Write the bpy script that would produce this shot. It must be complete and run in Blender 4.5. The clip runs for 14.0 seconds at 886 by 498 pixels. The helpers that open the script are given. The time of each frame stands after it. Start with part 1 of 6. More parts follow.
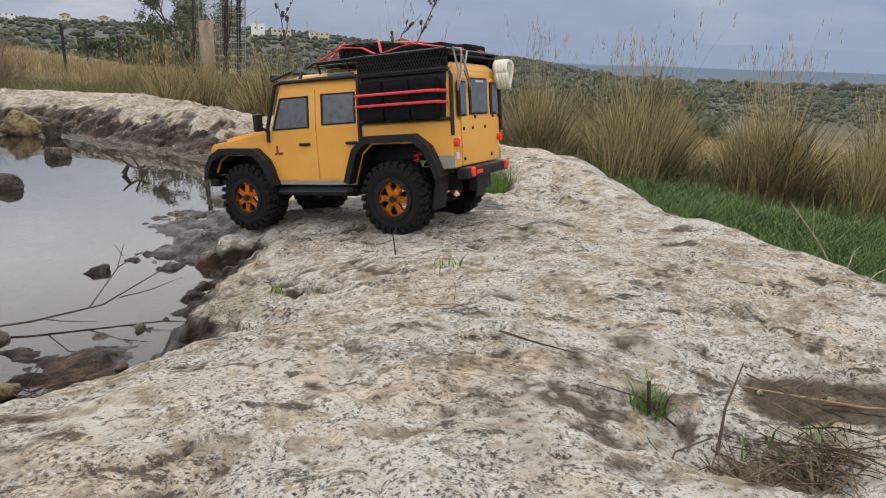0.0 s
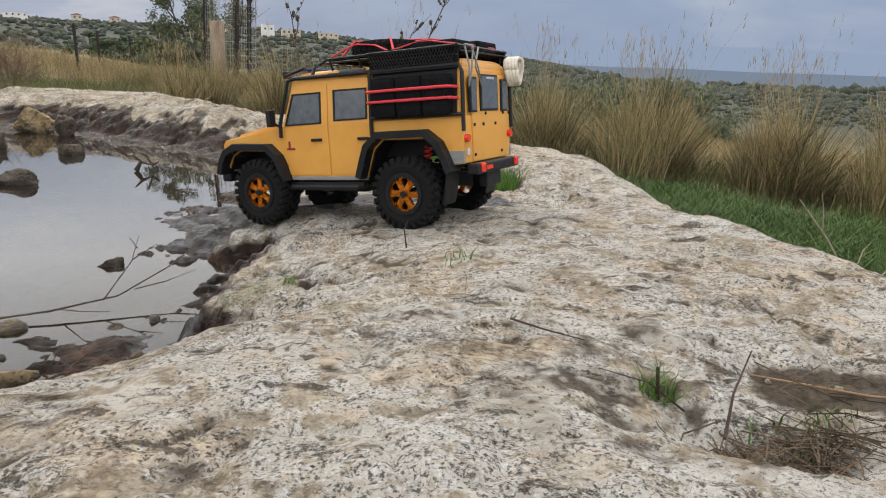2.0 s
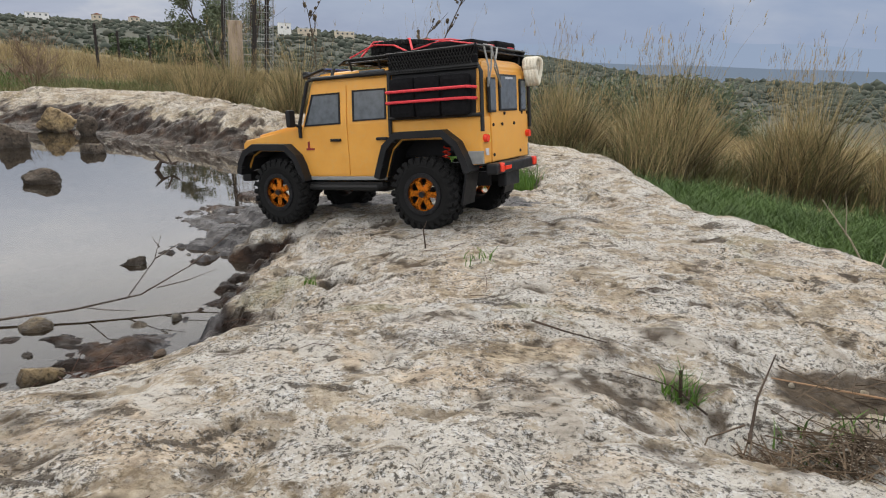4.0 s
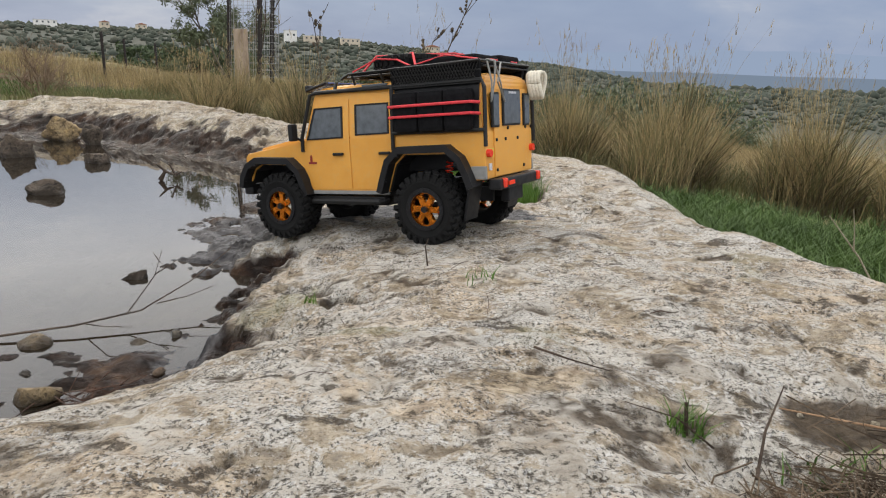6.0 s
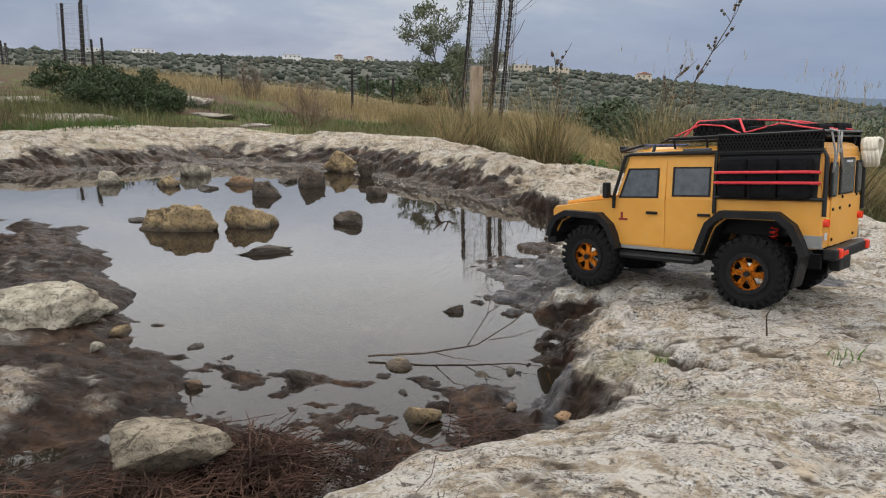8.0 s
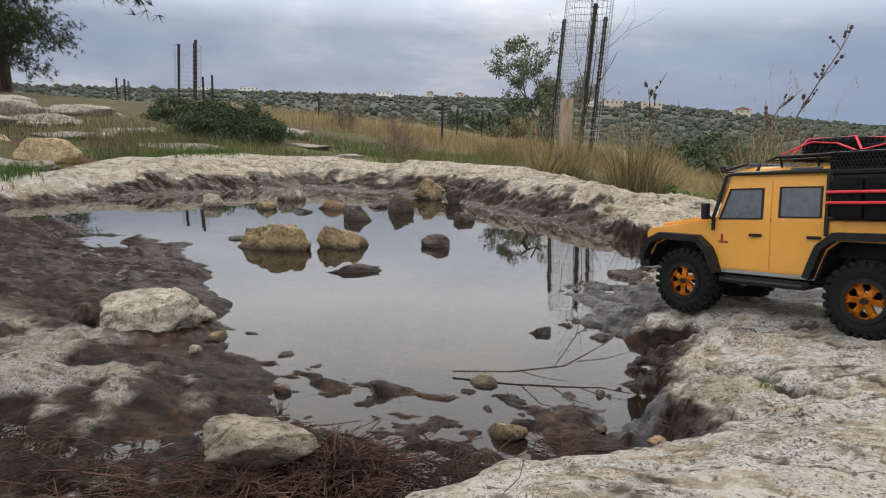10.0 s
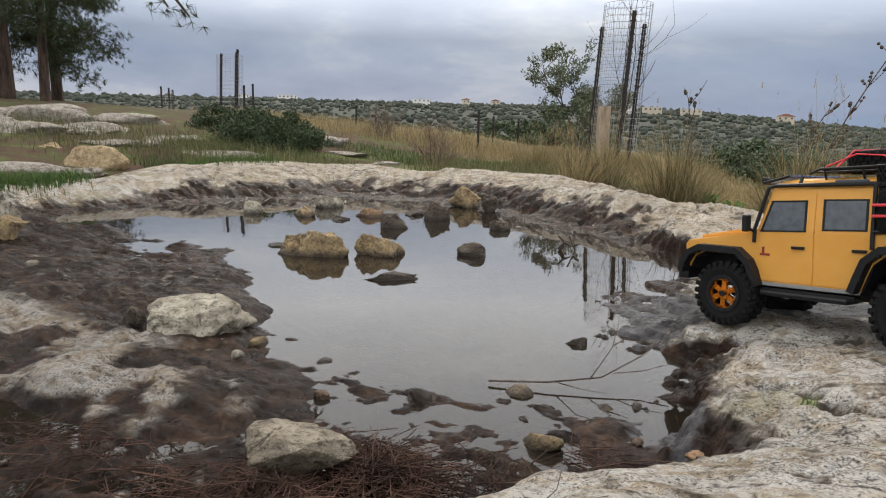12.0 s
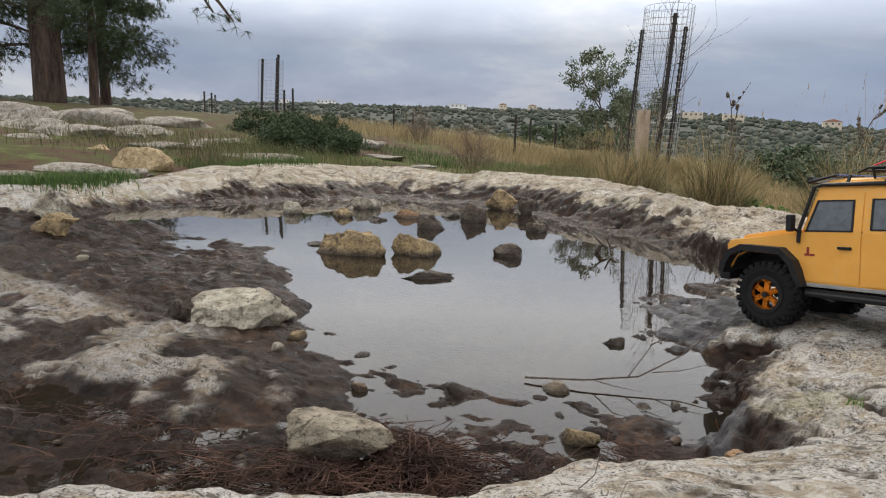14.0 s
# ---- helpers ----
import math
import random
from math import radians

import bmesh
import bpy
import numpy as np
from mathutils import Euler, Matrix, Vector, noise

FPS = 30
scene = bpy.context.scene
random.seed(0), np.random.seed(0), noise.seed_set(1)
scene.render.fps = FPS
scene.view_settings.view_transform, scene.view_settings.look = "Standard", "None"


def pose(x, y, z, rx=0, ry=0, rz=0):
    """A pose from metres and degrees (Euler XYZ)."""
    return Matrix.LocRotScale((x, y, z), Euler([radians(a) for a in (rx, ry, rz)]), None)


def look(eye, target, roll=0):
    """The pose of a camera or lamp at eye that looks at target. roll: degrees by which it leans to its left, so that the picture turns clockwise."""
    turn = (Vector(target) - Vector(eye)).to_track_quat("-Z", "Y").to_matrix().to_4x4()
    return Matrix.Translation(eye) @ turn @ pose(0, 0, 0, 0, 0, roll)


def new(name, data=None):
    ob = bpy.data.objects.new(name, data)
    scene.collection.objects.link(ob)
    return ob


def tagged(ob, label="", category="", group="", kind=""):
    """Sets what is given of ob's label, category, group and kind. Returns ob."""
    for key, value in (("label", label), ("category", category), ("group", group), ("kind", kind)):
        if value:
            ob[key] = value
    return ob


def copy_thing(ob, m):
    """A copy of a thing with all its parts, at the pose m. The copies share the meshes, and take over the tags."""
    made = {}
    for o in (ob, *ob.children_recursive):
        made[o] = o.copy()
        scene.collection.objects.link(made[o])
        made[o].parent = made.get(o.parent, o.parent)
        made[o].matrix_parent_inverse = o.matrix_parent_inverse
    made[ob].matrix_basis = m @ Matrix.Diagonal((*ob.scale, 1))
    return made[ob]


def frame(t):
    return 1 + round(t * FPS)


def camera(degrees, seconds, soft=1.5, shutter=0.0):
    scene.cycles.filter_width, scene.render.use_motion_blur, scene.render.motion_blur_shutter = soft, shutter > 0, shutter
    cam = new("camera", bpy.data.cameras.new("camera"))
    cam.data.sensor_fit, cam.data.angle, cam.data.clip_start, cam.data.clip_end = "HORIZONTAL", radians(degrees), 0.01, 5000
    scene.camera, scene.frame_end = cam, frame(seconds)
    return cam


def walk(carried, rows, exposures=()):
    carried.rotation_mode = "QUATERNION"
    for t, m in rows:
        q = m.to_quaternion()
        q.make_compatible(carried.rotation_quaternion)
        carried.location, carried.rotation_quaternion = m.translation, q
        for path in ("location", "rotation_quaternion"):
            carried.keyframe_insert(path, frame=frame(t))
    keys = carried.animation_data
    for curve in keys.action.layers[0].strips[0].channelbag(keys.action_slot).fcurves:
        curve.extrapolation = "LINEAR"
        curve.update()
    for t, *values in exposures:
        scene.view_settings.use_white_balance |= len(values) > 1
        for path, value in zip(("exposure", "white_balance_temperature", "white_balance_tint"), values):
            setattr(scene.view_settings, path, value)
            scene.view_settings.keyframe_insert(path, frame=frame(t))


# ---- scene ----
cam = camera(68.1, 14.0, soft=1.1)
PATH = [
    (0, (0.089, -0.375, 0.548), (0.094, 1.545, -0.015), 1.8),
    (0.5, (0.092, -0.379, 0.547), (0.093, 1.54, -0.016), 1.9),
    (1, (0.094, -0.382, 0.553), (0.091, 1.537, -0.008), 1.9),
    (1.5, (0.085, -0.389, 0.543), (0.075, 1.53, -0.019), 1.9),
    (2, (0.084, -0.391, 0.538), (0.066, 1.529, -0.022), 2.0),
    (2.5, (0.075, -0.394, 0.538), (0.045, 1.525, -0.024), 2.0),
    (3, (0.078, -0.391, 0.539), (0.038, 1.528, -0.023), 1.9),
    (3.2, (0.076, -0.394, 0.54), (0.027, 1.525, -0.023), 1.9),
    (5.3, (0.09, -0.375, 0.56), (0.017, 1.541, -0.01), 1.7),
    (5.5, (0.093, -0.371, 0.564), (0.017, 1.546, 0.0), 1.7),
    (6, (0.08, -0.375, 0.558), (0.001, 1.547, 0.01), 1.8),
    (6.5, (0.023, -0.402, 0.569), (-0.094, 1.518, 0.022), 1.7),
    (7, (-0.029, -0.419, 0.584), (-0.27, 1.491, 0.043), 1.6),
    (7.5, (-0.125, -0.464, 0.622), (-0.583, 1.415, 0.113), 1.5),
    (8, (-0.176, -0.521, 0.638), (-0.836, 1.302, 0.151), 1.4),
    (8.5, (-0.179, -0.518, 0.623), (-0.958, 1.263, 0.153), 1.3),
    (8.7, (-0.178, -0.519, 0.615), (-0.985, 1.255, 0.163), 1.5),
    (10.8, (-0.186, -0.528, 0.593), (-1.131, 1.192, 0.205), 1.3),
    (11, (-0.181, -0.533, 0.607), (-1.137, 1.179, 0.213), 1.4),
    (11.5, (-0.181, -0.536, 0.614), (-1.161, 1.164, 0.227), 1.3),
    (12, (-0.182, -0.538, 0.604), (-1.183, 1.152, 0.23), 1.3),
    (12.5, (-0.179, -0.532, 0.597), (-1.202, 1.146, 0.228), 1.4),
    (13, (-0.182, -0.549, 0.594), (-1.226, 1.117, 0.229), 1.4),
    (13.5, (-0.177, -0.548, 0.592), (-1.244, 1.105, 0.23), 1.4),
    (14, (-0.179, -0.553, 0.586), (-1.272, 1.082, 0.224), 1.4),
]
walk(cam, [(t, look(eye, target, roll)) for t, eye, target, roll in PATH],
     exposures=[(0.0, -0.07, 6700, 10), (6.0, -0.07, 6700, 10), (9.0, -0.14, 6650, 10), (14.0, -0.14, 6650, 10)])

# ---------------------------------------------------------------- world and light
WATER = 0.03
SUN_EL, SUN_AZ = radians(48), radians(-35)
world = bpy.data.worlds.new("sky")
scene.world = world
world.use_nodes = True


def node(tree, kind, **values):
    n = tree.nodes.new(kind)
    for key, value in values.items():
        n.inputs[key].default_value = value
    return n


def build_sky():
    t = world.node_tree
    t.nodes.clear()
    out = t.nodes.new("ShaderNodeOutputWorld")
    bg = node(t, "ShaderNodeBackground", Strength=1.0)
    sky = t.nodes.new("ShaderNodeTexSky")
    sky.sky_type = "NISHITA"
    sky.sun_disc = False
    sky.sun_elevation, sky.sun_rotation = SUN_EL, SUN_AZ
    sky.air_density, sky.dust_density = 1.6, 1.5
    dim = t.nodes.new("ShaderNodeVectorMath")
    dim.operation = "SCALE"
    dim.inputs["Scale"].default_value = 0.085
    t.links.new(sky.outputs[0], dim.inputs[0])
    # layered overcast: banks stretched along the horizon
    co = t.nodes.new("ShaderNodeTexCoord")
    mp = t.nodes.new("ShaderNodeMapping")
    mp.inputs["Scale"].default_value = (1.0, 1.0, 3.2)
    t.links.new(co.outputs["Generated"], mp.inputs[0])
    n1 = node(t, "ShaderNodeTexNoise", Scale=2.3, Detail=7.0, Roughness=0.55, Distortion=0.35)
    t.links.new(mp.outputs[0], n1.inputs["Vector"])
    n2 = node(t, "ShaderNodeTexNoise", Scale=6.5, Detail=6.0, Roughness=0.6)
    t.links.new(mp.outputs[0], n2.inputs["Vector"])
    r1 = t.nodes.new("ShaderNodeValToRGB")
    e = r1.color_ramp.elements
    e[0].position, e[0].color = 0.30, (0.235, 0.32, 0.52, 1)
    e[1].position, e[1].color = 0.71, (0.92, 0.93, 0.95, 1)
    m = e.new(0.50)
    m.color = (0.36, 0.45, 0.64, 1)
    m = e.new(0.62)
    m.color = (0.57, 0.63, 0.76, 1)
    mixn = t.nodes.new("ShaderNodeMath")
    mixn.operation = "MULTIPLY_ADD"
    mixn.inputs[1].default_value = 0.28
    t.links.new(n2.outputs[0], mixn.inputs[0])
    sc = t.nodes.new("ShaderNodeMath")
    sc.operation = "MULTIPLY_ADD"
    sc.inputs[1].default_value, sc.inputs[2].default_value = 1.0, -0.13
    t.links.new(n1.outputs[0], sc.inputs[0])
    t.links.new(sc.outputs[0], mixn.inputs[2])
    t.links.new(mixn.outputs[0], r1.inputs[0])
    mix = t.nodes.new("ShaderNodeMix")
    mix.data_type = "RGBA"
    mix.inputs["Factor"].default_value = 0.86
    t.links.new(dim.outputs[0], mix.inputs["A"])
    t.links.new(r1.outputs[0], mix.inputs["B"])
    # an overcast vault is brighter overhead than along the horizon
    sep = t.nodes.new("ShaderNodeSeparateXYZ")
    t.links.new(co.outputs["Generated"], sep.inputs[0])
    up = t.nodes.new("ShaderNodeMapRange")
    up.inputs["From Min"].default_value, up.inputs["From Max"].default_value = 0.12, 0.27
    up.inputs["To Min"].default_value, up.inputs["To Max"].default_value = 1.0, 3.0
    t.links.new(sep.outputs[2], up.inputs["Value"])
    t.links.new(up.outputs[0], bg.inputs["Strength"])
    veil = t.nodes.new("ShaderNodeMix")
    veil.data_type = "RGBA"
    veil.inputs["B"].default_value = (0.73, 0.72, 0.695, 1)
    pale = t.nodes.new("ShaderNodeMapRange")
    pale.inputs["From Min"].default_value, pale.inputs["From Max"].default_value = 0.09, 0.27
    pale.inputs["To Min"].default_value, pale.inputs["To Max"].default_value = 0.0, 0.72
    t.links.new(sep.outputs[2], pale.inputs["Value"])
    t.links.new(pale.outputs[0], veil.inputs["Factor"])
    # a heavier blue-grey bank over the valley
    bank = t.nodes.new("ShaderNodeMapRange")
    bank.inputs["From Min"].default_value, bank.inputs["From Max"].default_value = -0.35, 0.30
    bank.inputs["To Min"].default_value, bank.inputs["To Max"].default_value = 0.0, 0.62
    t.links.new(sep.outputs[0], bank.inputs["Value"])
    heavy = t.nodes.new("ShaderNodeMix")
    heavy.data_type = "RGBA"
    heavy.inputs["B"].default_value = (0.29, 0.375, 0.55, 1)
    t.links.new(bank.outputs[0], heavy.inputs["Factor"])
    t.links.new(mix.outputs["Result"], heavy.inputs["A"])
    t.links.new(heavy.outputs["Result"], veil.inputs["A"])
    t.links.new(veil.outputs["Result"], bg.inputs["Color"])
    t.links.new(bg.outputs[0], out.inputs["Surface"])


build_sky()
sun_data = bpy.data.lights.new("sun", "SUN")
sun_data.energy, sun_data.angle, sun_data.color = 1.5, radians(11), (1.0, 0.92, 0.80)
sun = new("sun", sun_data)
sun.matrix_world = look((math.sin(SUN_AZ) * math.cos(SUN_EL) * 30, math.cos(SUN_AZ) * math.cos(SUN_EL) * 30, math.sin(SUN_EL) * 30), (0, 0, 0))


# ---------------------------------------------------------------- materials
class Mat:
    """A small builder for node materials in world metres."""

    def __init__(self, name, rough=0.6, metal=0.0, spec=0.5):
        self.m = bpy.data.materials.new(name)
        self.m.use_nodes = True
        self.t = self.m.node_tree
        self.p = self.t.nodes["Principled BSDF"]
        self.p.inputs["Roughness"].default_value = rough
        self.p.inputs["Metallic"].default_value = metal
        self.p.inputs["Specular IOR Level"].default_value = spec
        self.geo = self.t.nodes.new("ShaderNodeNewGeometry")
        self.tc = self.t.nodes.new("ShaderNodeTexCoord")

    def link(self, a, b):
        self.t.links.new(a, b)

    def noise(self, scale, detail=4.0, rough=0.55, stretch=None, local=False, dist=0.0):
        n = node(self.t, "ShaderNodeTexNoise", Scale=scale, Detail=detail, Roughness=rough, Distortion=dist)
        src = self.tc.outputs["Object"] if local else self.geo.outputs["Position"]
        if stretch:
            mp = self.t.nodes.new("ShaderNodeMapping")
            mp.inputs["Scale"].default_value = stretch
            self.link(src, mp.inputs[0])
            src = mp.outputs[0]
        self.link(src, n.inputs["Vector"])
        return n.outputs["Fac"]

    def cells(self, scale, feature="F1", rnd=1.0):
        n = self.t.nodes.new("ShaderNodeTexVoronoi")
        n.feature = feature
        n.inputs["Scale"].default_value = scale
        n.inputs["Randomness"].default_value = rnd
        self.link(self.geo.outputs["Position"], n.inputs["Vector"])
        return n.outputs["Distance"]

    def ramp(self, fac, stops):
        r = self.t.nodes.new("ShaderNodeValToRGB")
        e = r.color_ramp.elements
        while len(e) < len(stops):
            e.new(0.5)
        for el, (pos, col) in zip(e, stops):
            el.position = pos
            el.color = (col, col, col, 1) if isinstance(col, (int, float)) else (*col, 1)
        self.link(fac, r.inputs[0])
        return r.outputs[0]

    def mix(self, fac, a, b, mode="MIX"):
        n = self.t.nodes.new("ShaderNodeMix")
        n.data_type, n.blend_type = "RGBA", mode
        for socket, v in ((n.inputs["Factor"], fac), (n.inputs["A"], a), (n.inputs["B"], b)):
            if isinstance(v, (int, float)):
                socket.default_value = v if socket.type == "VALUE" else (v, v, v, 1)
            elif isinstance(v, tuple):
                socket.default_value = (*v, 1)
            else:
                self.link(v, socket)
        return n.outputs["Result"]

    def math(self, op, a, b=0.0, c=0.0):
        n = self.t.nodes.new("ShaderNodeMath")
        n.operation = op
        for socket, v in zip(n.inputs, (a, b, c)):
            if isinstance(v, (int, float)):
                socket.default_value = v
            else:
                self.link(v, socket)
        return n.outputs[0]

    def attr(self, name):
        n = self.t.nodes.new("ShaderNodeAttribute")
        n.attribute_name = name
        return n.outputs["Fac"]

    def rnd(self, island=False):
        if island:
            return self.geo.outputs["Random Per Island"]
        return self.t.nodes.new("ShaderNodeObjectInfo").outputs["Random"]

    def color(self, c):
        if isinstance(c, tuple):
            self.p.inputs["Base Color"].default_value = (*c, 1)
        else:
            self.link(c, self.p.inputs["Base Color"])
        return self

    def rough(self, v):
        self.link(v, self.p.inputs["Roughness"])
        return self

    def bump(self, fac, strength=0.5, dist=0.01):
        b = node(self.t, "ShaderNodeBump", Strength=strength, Distance=dist)
        self.link(fac, b.inputs["Height"])
        self.link(b.outputs[0], self.p.inputs["Normal"])
        return self


def plain(name, col, rough=0.5, metal=0.0, spec=0.5, vary=0.15, scale=60.0, bump=0.0):
    """A surface of one colour with slight mottling and scuffs."""
    m = Mat(name, rough, metal, spec)
    n = m.noise(scale, 5.0, local=True)
    lo = tuple(c * (1 - vary) for c in col)
    hi = tuple(min(1, c * (1 + vary)) for c in col)
    m.color(m.ramp(n, [(0.3, lo), (0.7, hi)]))
    m.rough(m.ramp(n, [(0.3, max(0.02, rough - 0.08)), (0.7, min(1, rough + 0.1))]))
    if bump:
        m.bump(m.noise(scale * 6, 3.0, local=True), bump, 0.002)
    return m.m


def rock_material():
    m = Mat("limestone", 0.85, 0, 0.14)
    big = m.noise(3.2, 5, 0.6, dist=0.6)
    mid = m.noise(11.0, 6, 0.65, stretch=(0.9, 1.1, 1.0), dist=0.6)
    fine = m.noise(55.0, 6, 0.7)
    speck = m.noise(190.0, 5, 0.8)
    grit = m.noise(700.0, 2, 0.6)
    base = m.ramp(mid, [(0.28, (0.22, 0.18, 0.14)), (0.40, (0.41, 0.37, 0.315)), (0.50, (0.53, 0.495, 0.44)), (0.70, (0.60, 0.57, 0.515))])
    tan = m.ramp(m.noise(6.5, 6, 0.7, dist=1.0), [(0.49, 0.0), (0.60, 0.75)])
    base = m.mix(tan, base, m.ramp(fine, [(0.38, (0.26, 0.18, 0.105)), (0.60, (0.62, 0.50, 0.36))]))
    # the far bank is warmer stone
    place = m.t.nodes.new("ShaderNodeSeparateXYZ")
    m.link(m.geo.outputs["Position"], place.inputs[0])
    warm = m.t.nodes.new("ShaderNodeMapRange")
    warm.inputs["From Min"].default_value, warm.inputs["From Max"].default_value = 1.5, 3.2
    warm.inputs["To Max"].default_value = 0.75
    m.link(place.outputs[1], warm.inputs["Value"])
    base = m.mix(warm.outputs[0], base, m.ramp(mid, [(0.32, (0.22, 0.155, 0.10)), (0.44, (0.40, 0.325, 0.23)), (0.62, (0.56, 0.485, 0.375))]))
    grey = m.ramp(big, [(0.56, 0.0), (0.70, 0.5)])
    base = m.mix(grey, base, m.ramp(fine, [(0.40, (0.26, 0.255, 0.245)), (0.56, (0.66, 0.655, 0.635))]))
    # black and white lichen speckle in patches, fine and coarse
    where = m.ramp(m.noise(8.5, 7, 0.72), [(0.42, 0.12), (0.50, 1.0)])
    dots = m.ramp(m.noise(250.0, 3, 0.7), [(0.425, 1.0), (0.455, 0.0)])
    base = m.mix(m.math("MULTIPLY", m.math("MULTIPLY", dots, where), 0.85), base, (0.045, 0.040, 0.034))
    grain = m.ramp(m.noise(105.0, 6, 0.78), [(0.40, 1.0), (0.435, 0.0)])
    base = m.mix(m.math("MULTIPLY", grain, 0.80), base, (0.06, 0.052, 0.042))
    wh = m.ramp(speck, [(0.53, 0.0), (0.58, 0.55)])
    base = m.mix(m.math("MULTIPLY", wh, where), base, (0.74, 0.745, 0.74))
    patch = m.ramp(m.noise(12.0, 11, 0.76, dist=0.3), [(0.522, 0.0), (0.565, 0.72)])
    base = m.mix(patch, base, m.ramp(fine, [(0.36, (0.13, 0.095, 0.058)), (0.50, (0.28, 0.215, 0.135)), (0.64, (0.46, 0.38, 0.27))]))
    crack = m.ramp(m.noise(19.0, 11, 0.78, stretch=(0.75, 1.25, 1.0), dist=0.4), [(0.395, 1.0), (0.425, 0.0)])
    base = m.mix(m.math("MULTIPLY", crack, 0.85), base, (0.085, 0.068, 0.052))
    # hairline cracks wander between the crusts
    seam = m.math("ABSOLUTE", m.math("SUBTRACT", m.noise(15.0, 9, 0.68, stretch=(0.7, 1.3, 1.0), dist=0.5), 0.5))
    line = m.math("MULTIPLY", m.ramp(seam, [(0.003, 1.0), (0.009, 0.0)]), m.ramp(m.noise(5.0, 4, 0.6), [(0.47, 0.0), (0.55, 0.85)]))
    base = m.mix(line, base, (0.05, 0.042, 0.035))
    base = m.mix(m.math("MULTIPLY", m.ramp(m.noise(4.1, 6, 0.6), [(0.60, 0.0), (0.70, 0.45)]), 1.0), base, (0.22, 0.21, 0.10))
    soil = m.attr("soil")
    soil_col = m.ramp(fine, [(0.3, (0.025, 0.019, 0.014)), (0.7, (0.12, 0.09, 0.062))])
    base = m.mix(soil, base, soil_col)
    wet = m.attr("wet")
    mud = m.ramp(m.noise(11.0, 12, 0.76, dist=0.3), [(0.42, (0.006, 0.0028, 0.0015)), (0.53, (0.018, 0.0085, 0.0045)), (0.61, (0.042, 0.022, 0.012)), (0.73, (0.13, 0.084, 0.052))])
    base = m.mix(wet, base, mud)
    slick = m.attr("slick")
    base = m.mix(slick, base, m.ramp(m.noise(22.0, 5, 0.6, stretch=(1, 2.5, 1)), [(0.35, (0.028, 0.027, 0.030)), (0.65, (0.12, 0.115, 0.115))]))
    m.color(base)
    shine = m.math("MAXIMUM", wet, slick)
    m.rough(m.mix(shine, m.ramp(fine, [(0.3, 0.78), (0.7, 0.95)]), m.ramp(m.noise(30.0, 4), [(0.35, 0.22), (0.65, 0.52)])))
    m.link(m.mix(shine, 0.14, 0.11), m.p.inputs["Specular IOR Level"])
    relief = m.math("ADD", m.math("MULTIPLY", fine, 0.8), m.math("MULTIPLY", speck, 0.55))
    relief = m.math("ADD", relief, m.math("MULTIPLY", grit, 0.12))
    relief = m.math("ADD", relief, m.math("MULTIPLY", m.math("ADD", crack, m.math("MULTIPLY", grain, 0.5)), -0.35))
    relief = m.math("MULTIPLY", relief, m.math("SUBTRACT", 1.0, m.math("MULTIPLY", wet, 0.72)))
    m.bump(relief, 0.9, 0.014)
    return m.m


def ground_material():
    m = Mat("field_ground", 0.95, 0, 0.2)
    n = m.noise(0.9, 8, 0.65)
    f = m.noise(14.0, 6, 0.7)
    far = m.noise(0.035, 9, 0.7)
    dry = m.ramp(f, [(0.3, (0.16, 0.115, 0.06)), (0.7, (0.36, 0.28, 0.16))])
    green = m.ramp(f, [(0.3, (0.035, 0.06, 0.018)), (0.7, (0.13, 0.19, 0.05))])
    earth = m.ramp(f, [(0.3, (0.05, 0.028, 0.018)), (0.7, (0.16, 0.092, 0.055))])
    near = m.mix(m.ramp(n, [(0.42, 0.0), (0.55, 1.0)]), green, dry)
    near = m.mix(m.ramp(m.noise(0.5, 7, 0.7), [(0.48, 0.0), (0.60, 0.9)]), near, earth)
    brown = m.ramp(m.noise(2.2, 10, 0.74), [(0.34, (0.030, 0.017, 0.011)), (0.46, (0.085, 0.045, 0.028)), (0.53, (0.060, 0.062, 0.020)), (0.64, (0.105, 0.125, 0.035))])
    near = m.mix(m.attr("slope"), near, brown)
    # far scrub: aerial haze is mixed into these greyed, low-contrast tones
    scrub = m.ramp(far, [(0.32, (0.040, 0.046, 0.036)), (0.47, (0.052, 0.057, 0.044)), (0.62, (0.068, 0.068, 0.052)), (0.78, (0.11, 0.10, 0.075))])
    m.color(m.mix(m.attr("far"), near, scrub))
    m.bump(f, 0.6, 0.03)
    return m.m


def leaf_material(name, dark, light, rough=0.6):
    m = Mat(name, rough, 0, 0.3)
    r = m.rnd(island=True)
    m.color(m.mix(m.ramp(m.noise(3.0, 3), [(0.35, 0.0), (0.65, 0.5)]), m.ramp(r, [(0.0, dark), (1.0, light)]), light))
    return m.m


def bark_material(name, dark, light):
    m = Mat(name, 0.9, 0, 0.2)
    n = m.noise(9.0, 6, 0.7, stretch=(1, 1, 0.22))
    m.color(m.ramp(n, [(0.35, dark), (0.65, light)]))
    m.bump(n, 0.9, 0.03)
    return m.m


